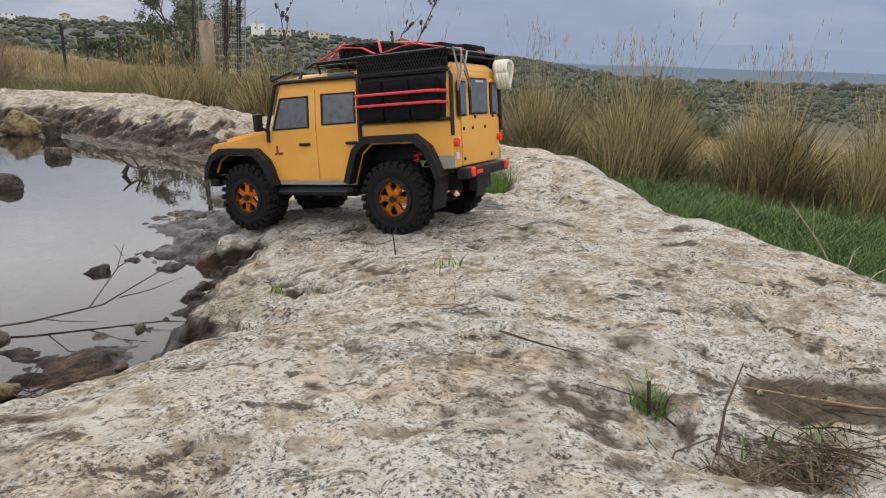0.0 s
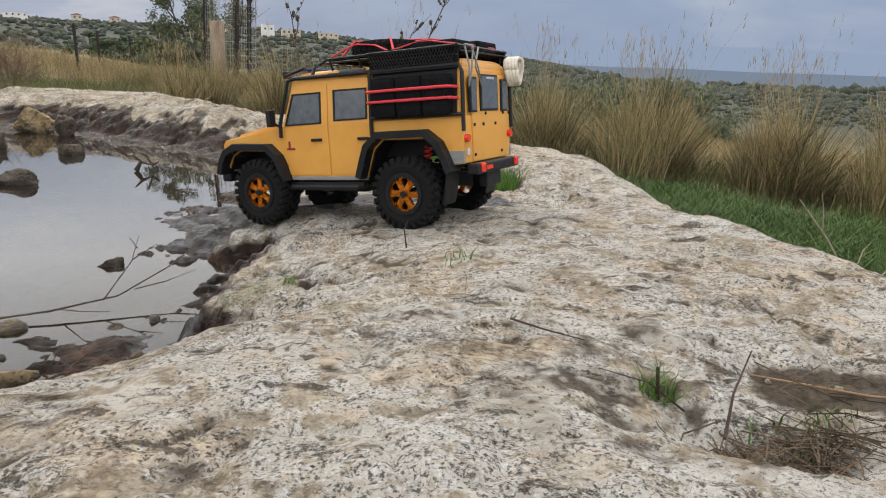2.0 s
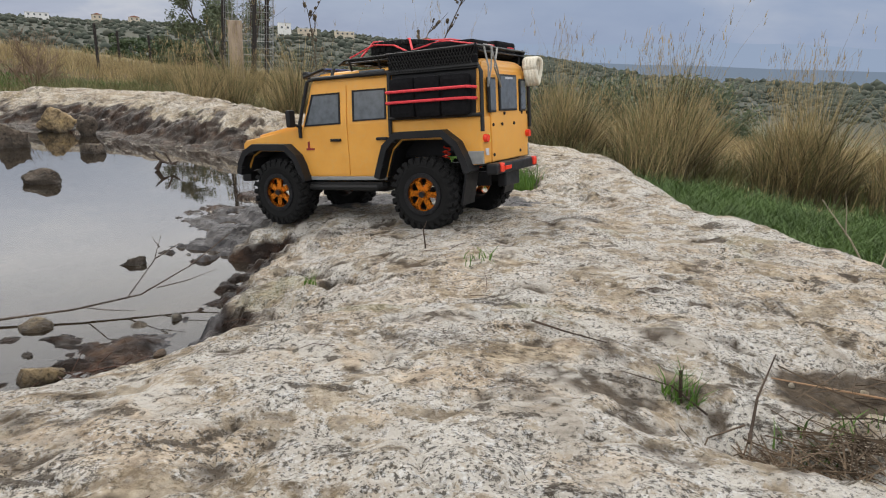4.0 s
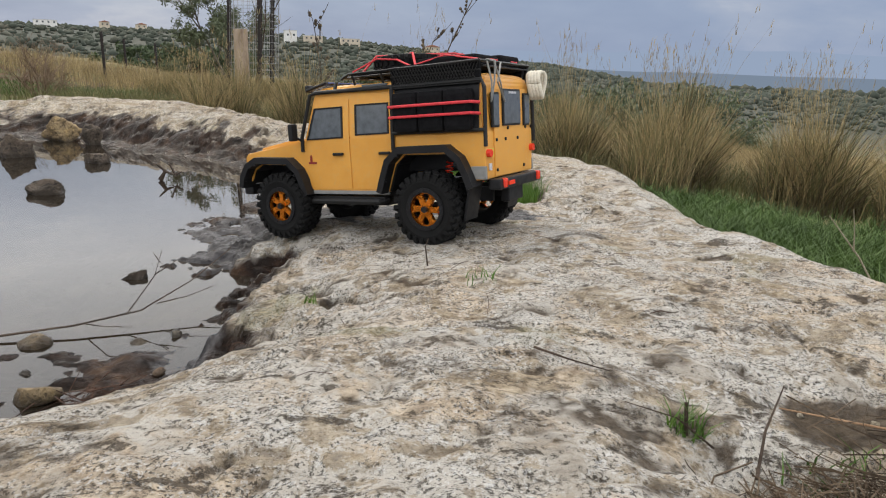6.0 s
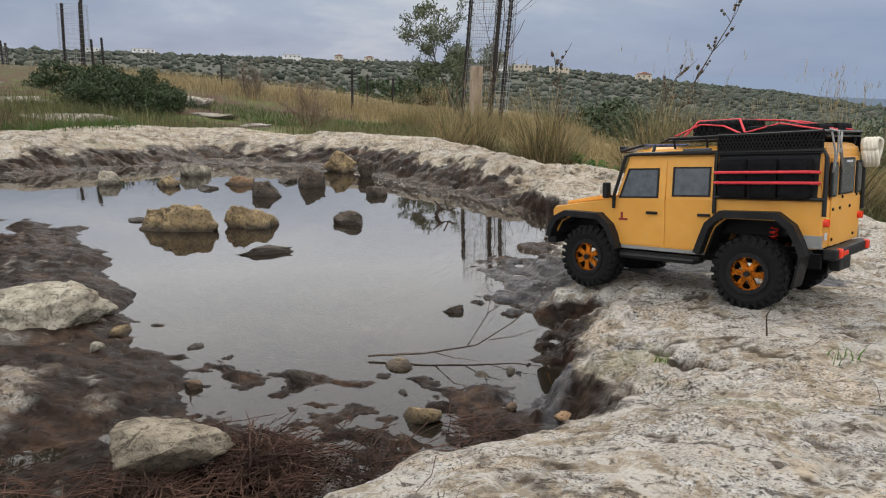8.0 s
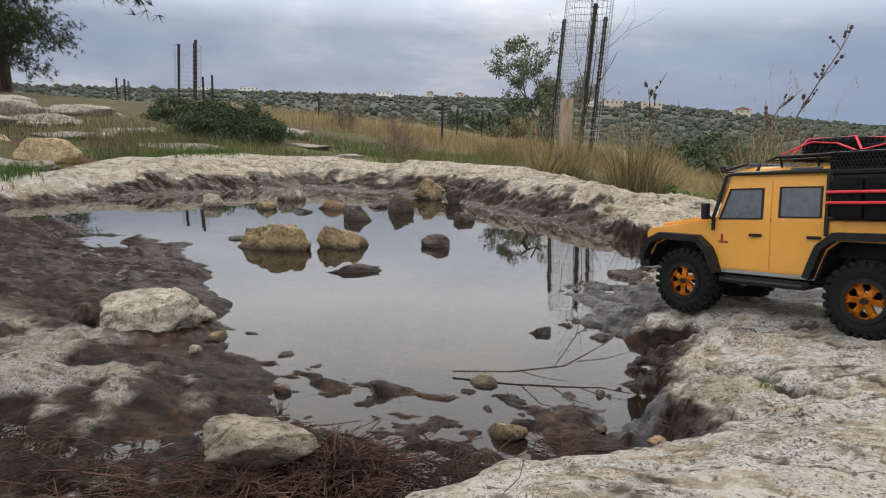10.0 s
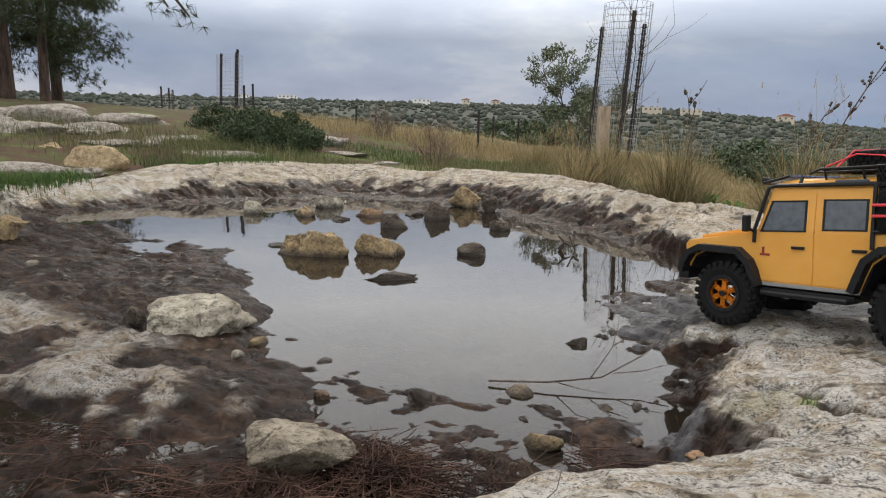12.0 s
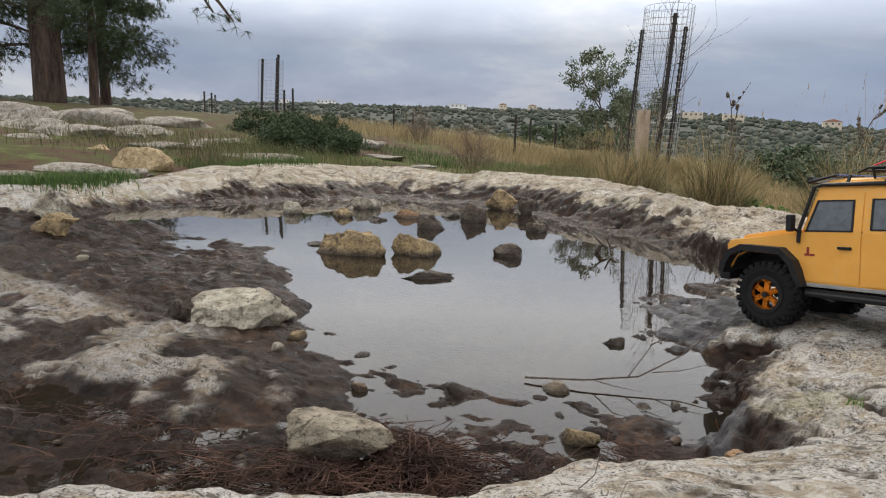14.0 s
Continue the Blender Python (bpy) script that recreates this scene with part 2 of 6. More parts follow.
def stone_material(name, dark, light, stain):
    m = Mat(name, 0.85, 0, 0.3)
    a = m.noise(16.0, 6, 0.65, dist=0.5)
    f = m.noise(90.0, 5, 0.7)
    c = m.ramp(a, [(0.3, dark), (0.62, light)])
    c = m.mix(m.ramp(m.noise(28.0, 5, 0.65), [(0.54, 0.0), (0.66, 0.7)]), c, stain)
    c = m.mix(m.ramp(m.noise(24.0, 7, 0.7, dist=1.4), [(0.38, 0.85), (0.47, 0.0)]), c, tuple(v * 0.45 for v in dark))
    c = m.mix(m.ramp(f, [(0.36, 0.7), (0.46, 0.0)]), c, tuple(v * 0.3 for v in dark))
    z = m.t.nodes.new("ShaderNodeSeparateXYZ")
    m.link(m.geo.outputs["Position"], z.inputs[0])
    line = m.math("ADD", z.outputs[2], m.math("MULTIPLY", a, 0.03))
    wet = m.ramp(line, [(WATER + 0.022, 0.85), (WATER + 0.05, 0.0)])
    c = m.mix(wet, c, (0.035, 0.026, 0.018))
    m.color(c)
    m.rough(m.mix(wet, 0.85, 0.3))
    m.bump(m.math("ADD", m.math("ADD", a, m.math("MULTIPLY", f, 0.5)), m.math("MULTIPLY", m.noise(38.0, 6, 0.7, dist=1.0), 0.9)), 1.0, 0.022)
    return m.m


def water_material():
    m = bpy.data.materials.new("pond_water")
    m.use_nodes = True
    t = m.node_tree
    t.nodes.clear()
    out = t.nodes.new("ShaderNodeOutputMaterial")
    body = node(t, "ShaderNodeBsdfTransparent", Color=(0.46, 0.30, 0.17, 1))
    murk = node(t, "ShaderNodeBsdfDiffuse", Color=(0.11, 0.09, 0.066, 1))
    gloss = node(t, "ShaderNodeBsdfGlossy", Roughness=0.015, Color=(0.96, 0.96, 0.96, 1))
    fres = node(t, "ShaderNodeFresnel", IOR=1.47)
    geo = t.nodes.new("ShaderNodeNewGeometry")
    n1 = node(t, "ShaderNodeTexNoise", Scale=9.0, Detail=3.0, Roughness=0.5)
    n2 = node(t, "ShaderNodeTexNoise", Scale=2.0, Detail=3.0, Roughness=0.5)
    t.links.new(geo.outputs["Position"], n1.inputs["Vector"])
    t.links.new(geo.outputs["Position"], n2.inputs["Vector"])
    mul = t.nodes.new("ShaderNodeMath")
    mul.operation = "MULTIPLY"
    t.links.new(n1.outputs[0], mul.inputs[0])
    t.links.new(n2.outputs[0], mul.inputs[1])
    b = node(t, "ShaderNodeBump", Strength=0.16, Distance=0.004)
    t.links.new(mul.outputs[0], b.inputs["Height"])
    t.links.new(b.outputs[0], gloss.inputs["Normal"])
    t.links.new(b.outputs[0], fres.inputs["Normal"])
    a = node(t, "ShaderNodeMixShader", Fac=0.13)
    t.links.new(body.outputs[0], a.inputs[1])
    t.links.new(murk.outputs[0], a.inputs[2])
    c = t.nodes.new("ShaderNodeMixShader")
    t.links.new(fres.outputs[0], c.inputs[0])
    t.links.new(a.outputs[0], c.inputs[1])
    t.links.new(gloss.outputs[0], c.inputs[2])
    t.links.new(c.outputs[0], out.inputs["Surface"])
    return m


ROCK, GROUND, WATER_MAT = rock_material(), ground_material(), water_material()
STONE_PALE = stone_material("pale_stone", (0.22, 0.19, 0.14), (0.54, 0.49, 0.39), (0.40, 0.33, 0.23))
STONE_SLAB = stone_material("silted_stone", (0.15, 0.12, 0.085), (0.40, 0.345, 0.26), (0.20, 0.155, 0.10))
STONE_TAN = stone_material("tan_stone", (0.15, 0.105, 0.06), (0.42, 0.31, 0.17), (0.50, 0.35, 0.16))
STONE_RUST = stone_material("rust_stone", (0.22, 0.13, 0.075), (0.48, 0.30, 0.17), (0.36, 0.30, 0.22))
STONE_DARK = stone_material("dark_stone", (0.035, 0.028, 0.022), (0.13, 0.10, 0.075), (0.20, 0.16, 0.11))
TWIG = bark_material("dry_twig", (0.026, 0.018, 0.014), (0.11, 0.080, 0.060))
NEEDLE = bark_material("fallen_needles", (0.016, 0.009, 0.007), (0.11, 0.060, 0.042))


# ---------------------------------------------------------------- noise and plan helpers
def hashed(ix, iy, seed):
    n = (ix.astype(np.int64) * 374761393 + iy.astype(np.int64) * 668265263 + seed * 974711) & 0x7FFFFFFF
    n = ((n ^ (n >> 13)) * 1274126177) & 0x7FFFFFFF
    return ((n ^ (n >> 16)) & 0xFFFFF) / 0xFFFFF


def vnoise(x, y, seed=0):
    ix, iy = np.floor(x), np.floor(y)
    fx, fy = x - ix, y - iy
    fx, fy = fx * fx * fx * (fx * (6 * fx - 15) + 10), fy * fy * fy * (fy * (6 * fy - 15) + 10)
    a, b = hashed(ix, iy, seed), hashed(ix + 1, iy, seed)
    c, d = hashed(ix, iy + 1, seed), hashed(ix + 1, iy + 1, seed)
    return (a + (b - a) * fx) * (1 - fy) + (c + (d - c) * fx) * fy


def fbm(x, y, octaves=4, seed=0, gain=0.5):
    total, amp, size = 0.0, 0.5, 1.0
    for k in range(octaves):
        total = total + amp * (vnoise(x * size, y * size, seed + k) - 0.5)
        amp, size = amp * gain, size * 2.03
    return total * 2


def step(a, b, x):
    t = np.clip((x - a) / (b - a), 0, 1)
    return t * t * (3 - 2 * t)


def spot(x, y, cx, cy, rx, ry=None, turn=0.0):
    c, s = math.cos(turn), math.sin(turn)
    u, v = (x - cx) * c + (y - cy) * s, (y - cy) * c - (x - cx) * s
    return np.exp(-(u / rx) ** 2 - (v / (ry or rx)) ** 2)


def side_of(x, y, poly):
    """Distance to the outline; negative inside."""
    best, inside = np.full(x.shape, 1e9), np.zeros(x.shape, bool)
    for (ax, ay), (bx, by) in zip(poly, poly[1:] + poly[:1]):
        ex, ey = bx - ax, by - ay
        h = np.clip(((x - ax) * ex + (y - ay) * ey) / (ex * ex + ey * ey), 0, 1)
        best = np.minimum(best, (x - ax - ex * h) ** 2 + (y - ay - ey * h) ** 2)
        if ey:
            inside ^= ((ay > y) != (by > y)) & (x < (y - ay) * ex / ey + ax)
    return np.where(inside, -1, 1) * np.sqrt(best)


BASIN = [(-1.9, -0.75), (-1.3, -0.42), (-0.98, -0.2), (-0.86, -0.09), (-0.75, -0.07), (-0.66, 0.02), (-0.56, 0.08), (-0.5, 0.17),
         (-0.43, 0.27), (-0.36, 0.33), (-0.34, 0.42), (-0.32, 0.50), (-0.37, 0.62), (-0.39, 0.72), (-0.41, 0.82), (-0.40, 0.93),
         (-0.42, 1.06), (-0.52, 1.15), (-0.63, 1.27), (-0.60, 1.42), (-0.74, 1.58), (-0.70, 1.75), (-0.80, 1.89), (-0.66, 2.05),
         (-0.52, 2.15), (-0.50, 2.30), (-0.64, 2.48), (-0.88, 2.66), (-1.13, 3.0), (-1.57, 3.2), (-1.87, 3.4), (-2.43, 3.66), (-3.04, 3.7),
         (-3.6, 3.5), (-3.9, 2.87), (-4.1, 2.4), (-4.2, 1.7), (-4.3, 1.0), (-4.0, 0.3), (-3.0, -0.4)]


def land(x, y):
    """Height of the open ground round the rock."""
    right = -0.07 - 0.07 * np.clip(x - 0.6, 0, 20) - 0.06 * np.clip(y - 3, 0, 20)
    centre = 0.10 - 0.011 * np.clip(y - 3, 0, 30)
    left = 0.08 + 0.085 * np.clip(-x - 4.5, 0, 40)
    g = centre + (right - centre) * step(-3.2, -0.2, x)
    g = g + (left - g) * step(-4, -7, x)
    g = g + 0.03 * fbm(x * 1.3, y * 1.3, 3, 71) * step(0.5, 3.0, np.abs(y - 2) + np.abs(x + 1.5) - 2)
    r = np.hypot(x, y)
    az = np.degrees(np.arctan2(-x, y))
    crest = 1.55 * step(-9, 16, az) - 2.3 * (1 - step(-24, -3, az)) - 0.35 * step(44, 75, az)
    crest = crest + 0.16 * fbm(az * 0.11, az * 0.03 + 4, 4, 11)
    back = -1.5 - 5.0 * step(20, 260, r) + 1.6 * fbm(x * 0.012, y * 0.012, 4, 12)
    hill = 0.6 + np.tan(np.radians(crest)) * 900
    far = back + (hill - back) * step(230, 900, r) - 70 * step(930, 1800, r)
    return g + (far - g) * step(13, 55, r)


def rock_profile(x, y):
    """Height, wetness, soil and slickness of the limestone."""
    wx = x + 0.035 * fbm(x * 7, y * 7, 3, 1) + 0.02 * fbm(x * 20, y * 20, 2, 2)
    wy = y + 0.035 * fbm(x * 7, y * 7, 3, 5) + 0.02 * fbm(x * 20, y * 20, 2, 6)
    d = side_of(wx, wy, BASIN)
    top = 0.270 - 0.058 * np.clip(y - 0.05, -0.5, 1.7) - 0.020 * np.clip(y - 1.75, 0, 3)
    top = top - 0.05 * step(-0.3, -1.0, x) * step(0.5, 0.0, y) - 0.032 * spot(x, y, 0.12, 1.62, 0.55, 0.36)
    # the ridge leans down to the pool, gently along its eastern shore
    lean = 0.10 + 0.05 * step(0.25, 0.5, y) - 0.02 * step(1.2, 1.5, y) - 0.10 * step(1.9, 2.2, y)
    reach = 0.17 + 0.06 * step(0.3, 0.55, y) + 0.14 * step(1.15, 1.5, y)
    top = top - lean * np.exp(-np.maximum(d, 0) / reach) * step(-1.3, -0.9, x)
    bank = 0.235 + 0.05 * fbm(x * 1.1, y * 1.1, 3, 21)
    top = top + (bank - top) * step(2.9, 3.5, y - 0.25 * (x + 1.0))
    top = top + (0.17 - top) * step(-3.2, -4.2, x) * step(3.2, 2.2, y)
    width = 0.06 - 0.03 * spot(x, y, -0.5, 2.3, 0.2, 0.3) + 0.14 * spot(x, y, -0.60, 1.60, 0.25, 0.22) + 0.34 * step(2.6, 3.3, y) + 0.5 * step(-2.6, -3.8, x)
    t = np.clip(d / width, 0, 1)
    rise = 1 - (1 - t) ** (2.2 - 0.6 * step(0.75, 0.55, y))
    ragged = fbm(x * 14, y * 14, 4, 97, 0.6)
    # bed: deep middle, shallow muddy shelf on the near side, pale flats on the far left
    shore = y - 0.66 - 0.85 * np.clip(-1.55 - x, 0, 0.9) + 0.10 * fbm(x * 3, y * 3, 4, 31)
    open_water = step(-0.05, 0.40, shore) * step(-0.02, -0.45, d)
    shelf = 0.031 - 0.009 * step(-1.12, -0.96, x) + 0.010 * step(-0.9, -1.5, x) + 0.026 * fbm(x * 2.6 + 3, y * 3.6, 5, 33, 0.55)
    flats = step(-1.45, -2.1, x + 0.6 * fbm(x * 2.2, y * 2.6, 4, 37)) * step(1.15, 0.7, y + 0.5 * fbm(x * 1.7, y * 1.7, 4, 38))
    flats = np.maximum(flats, np.clip(1.3 * spot(x, y, -1.50, 0.20, 0.19, 0.085, 0.3) + 1.3 * spot(x, y, -1.98, 0.36, 0.42, 0.13, 0.15) + 1.2 * spot(x, y, -2.25, 0.66, 0.30, 0.10) + 0.7 * ragged, 0, 1))
    shelf = shelf + 0.022 * flats + 0.02 * spot(x, y, -2.3, 0.65, 0.35, 0.12)
    bed = shelf + (-0.11 - shelf) * open_water * (1 - 0.5 * flats)
    bed = bed + 0.012 * spot(x, y, -1.20, 0.26, 0.14, 0.17, 0.5) - 0.03 * spot(x, y, -1.52, 0.02, 0.22, 0.09) - 0.03 * spot(x, y, -1.30, 0.62, 0.22, 0.10) - 0.018 * spot(x, y, -1.15, 0.20, 0.12, 0.07) - 0.012 * spot(x, y, -1.02, 0.42, 0.16, 0.07, 0.4) - 0.014 * spot(x, y, -0.75, 0.55, 0.2, 0.10)
    bed = bed + 0.05 * step(-0.48, -0.24, x) * step(0.75, 0.60, y)
    h = bed + np.maximum(top - bed, 0) * rise
    h = np.where(d > 0, h, bed)
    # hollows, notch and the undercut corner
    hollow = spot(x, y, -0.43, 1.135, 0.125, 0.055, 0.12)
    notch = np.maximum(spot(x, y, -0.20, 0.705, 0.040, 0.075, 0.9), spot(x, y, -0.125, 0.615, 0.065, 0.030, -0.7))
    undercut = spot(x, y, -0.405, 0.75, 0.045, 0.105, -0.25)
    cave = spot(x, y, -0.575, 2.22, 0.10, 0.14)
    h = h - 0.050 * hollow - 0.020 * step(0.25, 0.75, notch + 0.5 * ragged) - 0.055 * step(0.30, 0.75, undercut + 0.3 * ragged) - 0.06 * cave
    h = h - 0.035 * spot(x, y, 0.46, 0.225, 0.12, 0.07, 0.15) - 0.06 * spot(x, y, 0.36, 0.10, 0.10, 0.05, -0.4)
    pocket = step(1.25, 0.8, np.hypot((x - 0.10 + 0.32 * (y - 2.3)) / 0.16, (y - 2.28) / 0.48))
    h = h - 0.06 * pocket
    # lower rim past the pocket, then down to the field
    edge = 0.69 + 0.13 * step(1.0, 0.6, y) + 0.12 * step(0.6, 0.1, y) - 0.10 * step(1.9, 2.6, y) - 0.33 * step(2.6, 3.4, y) - 0.5 * step(3.2, 4.2, y)
    edge = edge + 0.09 * fbm(y * 3, y * 0 + x * 0.8, 3, 41)
    drop = np.clip((x - edge + 0.05) / 0.30, 0, 3)
    back = 4.25 - 1.0 * step(-2.2, -0.9, x) - 0.35 * step(-0.9, 0.1, x) + 0.25 * fbm(x * 1.6, x * 0.3 + 2, 3, 43)
    fall = np.clip((y - back) / 0.5, 0, 3)
    lfall = np.clip((-4.75 - x + 0.4 * fbm(y * 1.5, y * 0.2, 3, 45)) / 0.7, 0, 3)
    near = np.clip((-0.98 - y + 0.35 * fbm(x * 1.4, x * 0.3 + 7, 3, 46)) / 0.35, 0, 3)
    h = h - 0.24 * near ** 1.5
    h = h - 0.24 * drop ** 1.7 - 0.20 * fall ** 1.6 - 0.2 * lfall ** 1.6
    # weathering
    dry = step(0.0, 0.08, d)
    h = h + dry * (0.026 * fbm(x * 3.1, y * 3.1, 4, 51) + 0.005 * fbm(x * 12, y * 12, 4, 52))
    h = h + 0.0045 * fbm(x * 38, y * 46, 3, 53)
    h = h + (1 - dry) * (1 - open_water) * (0.017 * fbm(x * 10, y * 12, 5, 93, 0.62) - 0.012 * np.abs(fbm(x * 6, y * 8, 3, 94)) + 0.004)
    pits = vnoise(x * 13, y * 17, 55) * vnoise(x * 31, y * 38, 56)
    pit = step(0.50, 0.62, pits + 0.10 * fbm(x * 60, y * 60, 2, 59)) * dry
    h = h - 0.0035 * pit
    h = h - dry * (0.005 * np.abs(fbm(x * 10, y * 11, 4, 91)) + 0.0055 * np.abs(fbm(x * 33, y * 33, 3, 92)))
    ledge = np.abs(fbm(x * 6 + 2 * fbm(x * 3, y * 3, 2, 58), y * 11, 3, 57))
    h = h - 0.006 * step(0.06, 0.0, ledge) * dry
    far_side = step(2.3, 2.9, y) * step(0.0, 0.06, d) * step(0.9, 0.4, d)
    h = h + far_side * (0.032 * np.abs(fbm(x * 4.5, y * 7, 5, 66, 0.6)) - 0.020 * step(0.10, 0.0, np.abs(fbm(x * 7, y * 9, 4, 67))))
    rim = spot(x, y, 0.42, 1.75, 0.16, 0.55, 0.25)
    h = h + rim * (0.03 * fbm(x * 9, y * 9, 5, 68, 0.6) - 0.02 * step(0.08, 0.0, np.abs(fbm(x * 13, y * 13, 3, 69))))
    shore_band = step(0.34, 0.10, d) * step(-0.10, 0.0, d) * step(0.30, 0.45, y) * step(3.4, 2.9, y)
    h = h + shore_band * 0.022 * fbm(x * 11, y * 15, 5, 72, 0.6)
    tread = 0.021
    k = (h + 0.012 * fbm(x * 9, y * 9, 4, 73)) / tread
    h = h + shore_band * 0.75 * tread * (np.floor(k) + step(0.62, 0.95, k - np.floor(k)) - k)
    h = h + 0.009 * spot(x, y, -0.39, 1.20, 0.07) - 0.010 * spot(x, y, 0.0, 1.04, 0.09) - 0.009 * spot(x, y, 0.12, 1.28, 0.09)
    # surface state
    n = fbm(x * 9, y * 9, 4, 61)
    wet = step(0.055, 0.02, h - WATER + 0.035 * n) * step(0.30, 0.05, d)
    wet = np.maximum(wet, 0.96 * step(0.02, -0.04, d) * (1 - 0.4 * flats * step(0.020, 0.065, h - WATER + 0.12 * n)))
    wet = wet * (1 - 0.72 * flats * step(0.004, 0.026, h - WATER + 0.05 * n))
    wet = np.maximum(wet, 0.9 * step(0.10, 0.03, d + 0.05 * n) * step(0.17, 0.08, h - WATER + 0.05 * n) * step(-0.08, -0.02, d))
    # hollow, undercut and cave take the same dark mud colour as the shore
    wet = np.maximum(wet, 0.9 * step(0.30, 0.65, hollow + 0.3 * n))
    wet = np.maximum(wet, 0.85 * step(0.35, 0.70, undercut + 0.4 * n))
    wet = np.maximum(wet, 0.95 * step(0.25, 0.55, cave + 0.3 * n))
    wet = np.maximum(wet, 0.8 * step(0.12, 0.03, d + 0.10 * n) * step(0.3, 0.5, y) * step(2.0, 1.6, y))
    wet = np.maximum(wet, 0.95 * step(2.7, 3.2, y - 0.25 * (x + 1.0)) * step(0.23, 0.14, d + 0.18 * n) * step(-0.06, 0.0, d))
    slick = spot(x, y, -0.48, 1.52, 0.32, 0.20, -0.15) + 0.9 * spot(x, y, 0.02, 1.50, 0.40, 0.10, -0.25)
    slick = slick + 0.75 * spot(x, y, -0.40, 0.62, 0.10, 0.22, 0.3) + 0.8 * spot(x, y, -0.60, 1.30, 0.12, 0.16)
    slick = step(0.28, 0.62, slick + 0.45 * n) * step(-0.05, 0.05, h - WATER + 0.05)
    soil = np.maximum(step(0.2, 0.7, spot(x, y, 0.49, 0.215, 0.11, 0.070, 0.15) + 0.25 * n), 0.52 * pit)
    soil = np.maximum(soil, pocket)
    soil = np.maximum(soil, step(0.30, 0.8, notch + 0.5 * ragged))
    soil = np.maximum(soil, 0.35 * step(0.18, 0.32, fbm(x * 6.3, y * 7.5, 6, 63, 0.72)) * dry)
    edge_grain = 0.45 * fbm(x * 34, y * 40, 4, 65, 0.65)
    wet = step(0.30, 0.62, wet + edge_grain * step(0.02, 0.25, wet)) * np.clip(wet * 1.25, 0, 1)
    wet = np.maximum(wet, 0.50 * step(0.02, -0.03, d))
    soil = step(0.28, 0.66, soil + edge_grain * step(0.02, 0.25, soil)) * 0.92
    slick = step(0.25, 0.75, slick + edge_grain * step(0.02, 0.25, slick)) * 0.95
    return h, np.clip(wet, 0, 1), np.clip(soil, 0, 1), np.clip(slick, 0, 1)


def rock_height(x, y):
    return float(rock_profile(np.array([float(x)]), np.array([float(y)]))[0][0])


def land_height(x, y):
    return float(land(np.array([float(x)]), np.array([float(y)]))[0])


def surface(x, y):
    return max(rock_height(x, y), land_height(x, y))


def sheet(name, gx, gy, gz, material, fields=(), smooth=True):
    """One grid mesh from arrays of places."""
    rows, cols = gx.shape
    me = bpy.data.meshes.new(name)
    me.vertices.add(rows * cols)
    me.vertices.foreach_set("co", np.stack([gx, gy, gz], -1).astype(np.float32).ravel())
    a = (np.arange(rows - 1)[:, None] * cols + np.arange(cols - 1)[None]).ravel()
    quads = np.stack([a, a + 1, a + cols + 1, a + cols], -1)
    me.loops.add(quads.size)
    me.loops.foreach_set("vertex_index", quads.ravel().astype(np.int32))
    me.polygons.add(len(quads))
    me.polygons.foreach_set("loop_start", (np.arange(len(quads)) * 4).astype(np.int32))
    me.polygons.foreach_set("use_smooth", np.full(len(quads), smooth))
    for key, values in fields:
        me.attributes.new(key, "FLOAT", "POINT").data.foreach_set("value", values.astype(np.float32).ravel())
    me.update(calc_edges=True)
    me.validate()
    me.materials.append(material)
    return new(name, me)


def spread(*stretches):
    """Grid lines: (from, to, spacing) one after another."""
    out = []
    for a, b, s in stretches:
        out.append(np.linspace(a, b, max(2, int(round((b - a) / s)) + 1))[:-1])
    return np.concatenate(out + [[stretches[-1][1]]])


# ---------------------------------------------------------------- ground, rock, water
def build_ground():
    ang = np.linspace(0, 2 * np.pi, 361)
    rad = np.concatenate([[0.02], np.geomspace(0.3, 60, 120), np.geomspace(66, 4500, 70)])
    a, r = np.meshgrid(ang, rad, indexing="ij")
    x, y = -1.0 + r * np.cos(a), 2.0 + r * np.sin(a)
    z = land(x, y)
    rock = rock_profile(x, y)[0]
    inside = (x > -5.4) & (x < 1.5) & (y > -1.5) & (y < 5.0)
    z = np.where(inside, np.minimum(z, rock - 0.05), z)
    z = np.where(y < -0.8, np.minimum(z, 0.1), z)
    ob = sheet("ground", x.T, y.T, z.T, GROUND, [("far", step(10, 45, np.hypot(x, y)).T), ("slope", (step(-4.3, -5.0, x + 0.6 * fbm(x, y, 3, 81)) * step(15.0, 10.0, y)).T)])
    tagged(ob, "grassy hillside falling to a scrub-covered valley", "ground", kind="structure")


def build_rock():
    xs = spread((-6.2, -2.6, 0.03), (-2.6, -1.0, 0.011), (-1.0, 1.05, 0.0062), (1.05, 1.75, 0.02))
    ys = spread((-1.6, -0.35, 0.02), (-0.35, 1.35, 0.0062), (1.35, 2.6, 0.010), (2.6, 4.3, 0.014), (4.3, 5.2, 0.024))
    x, y = np.meshgrid(xs, ys, indexing="ij")
    h, wet, soil, slick = rock_profile(x, y)
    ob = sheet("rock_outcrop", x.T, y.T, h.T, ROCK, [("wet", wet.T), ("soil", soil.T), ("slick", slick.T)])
    tagged(ob, "pale weathered limestone ridge with lichen and wet dark edges", "rock", kind="structure")


def build_water():
    x, y = np.meshgrid(np.linspace(-4.6, -0.16, 60), np.linspace(-0.95, 3.95, 60), indexing="ij")
    ob = sheet("water", x.T, y.T, np.full(x.T.shape, WATER), WATER_MAT)
    tagged(ob, "still brown rain pool mirroring the cloudy sky", "water", kind="structure")


build_ground()
build_rock()
build_water()


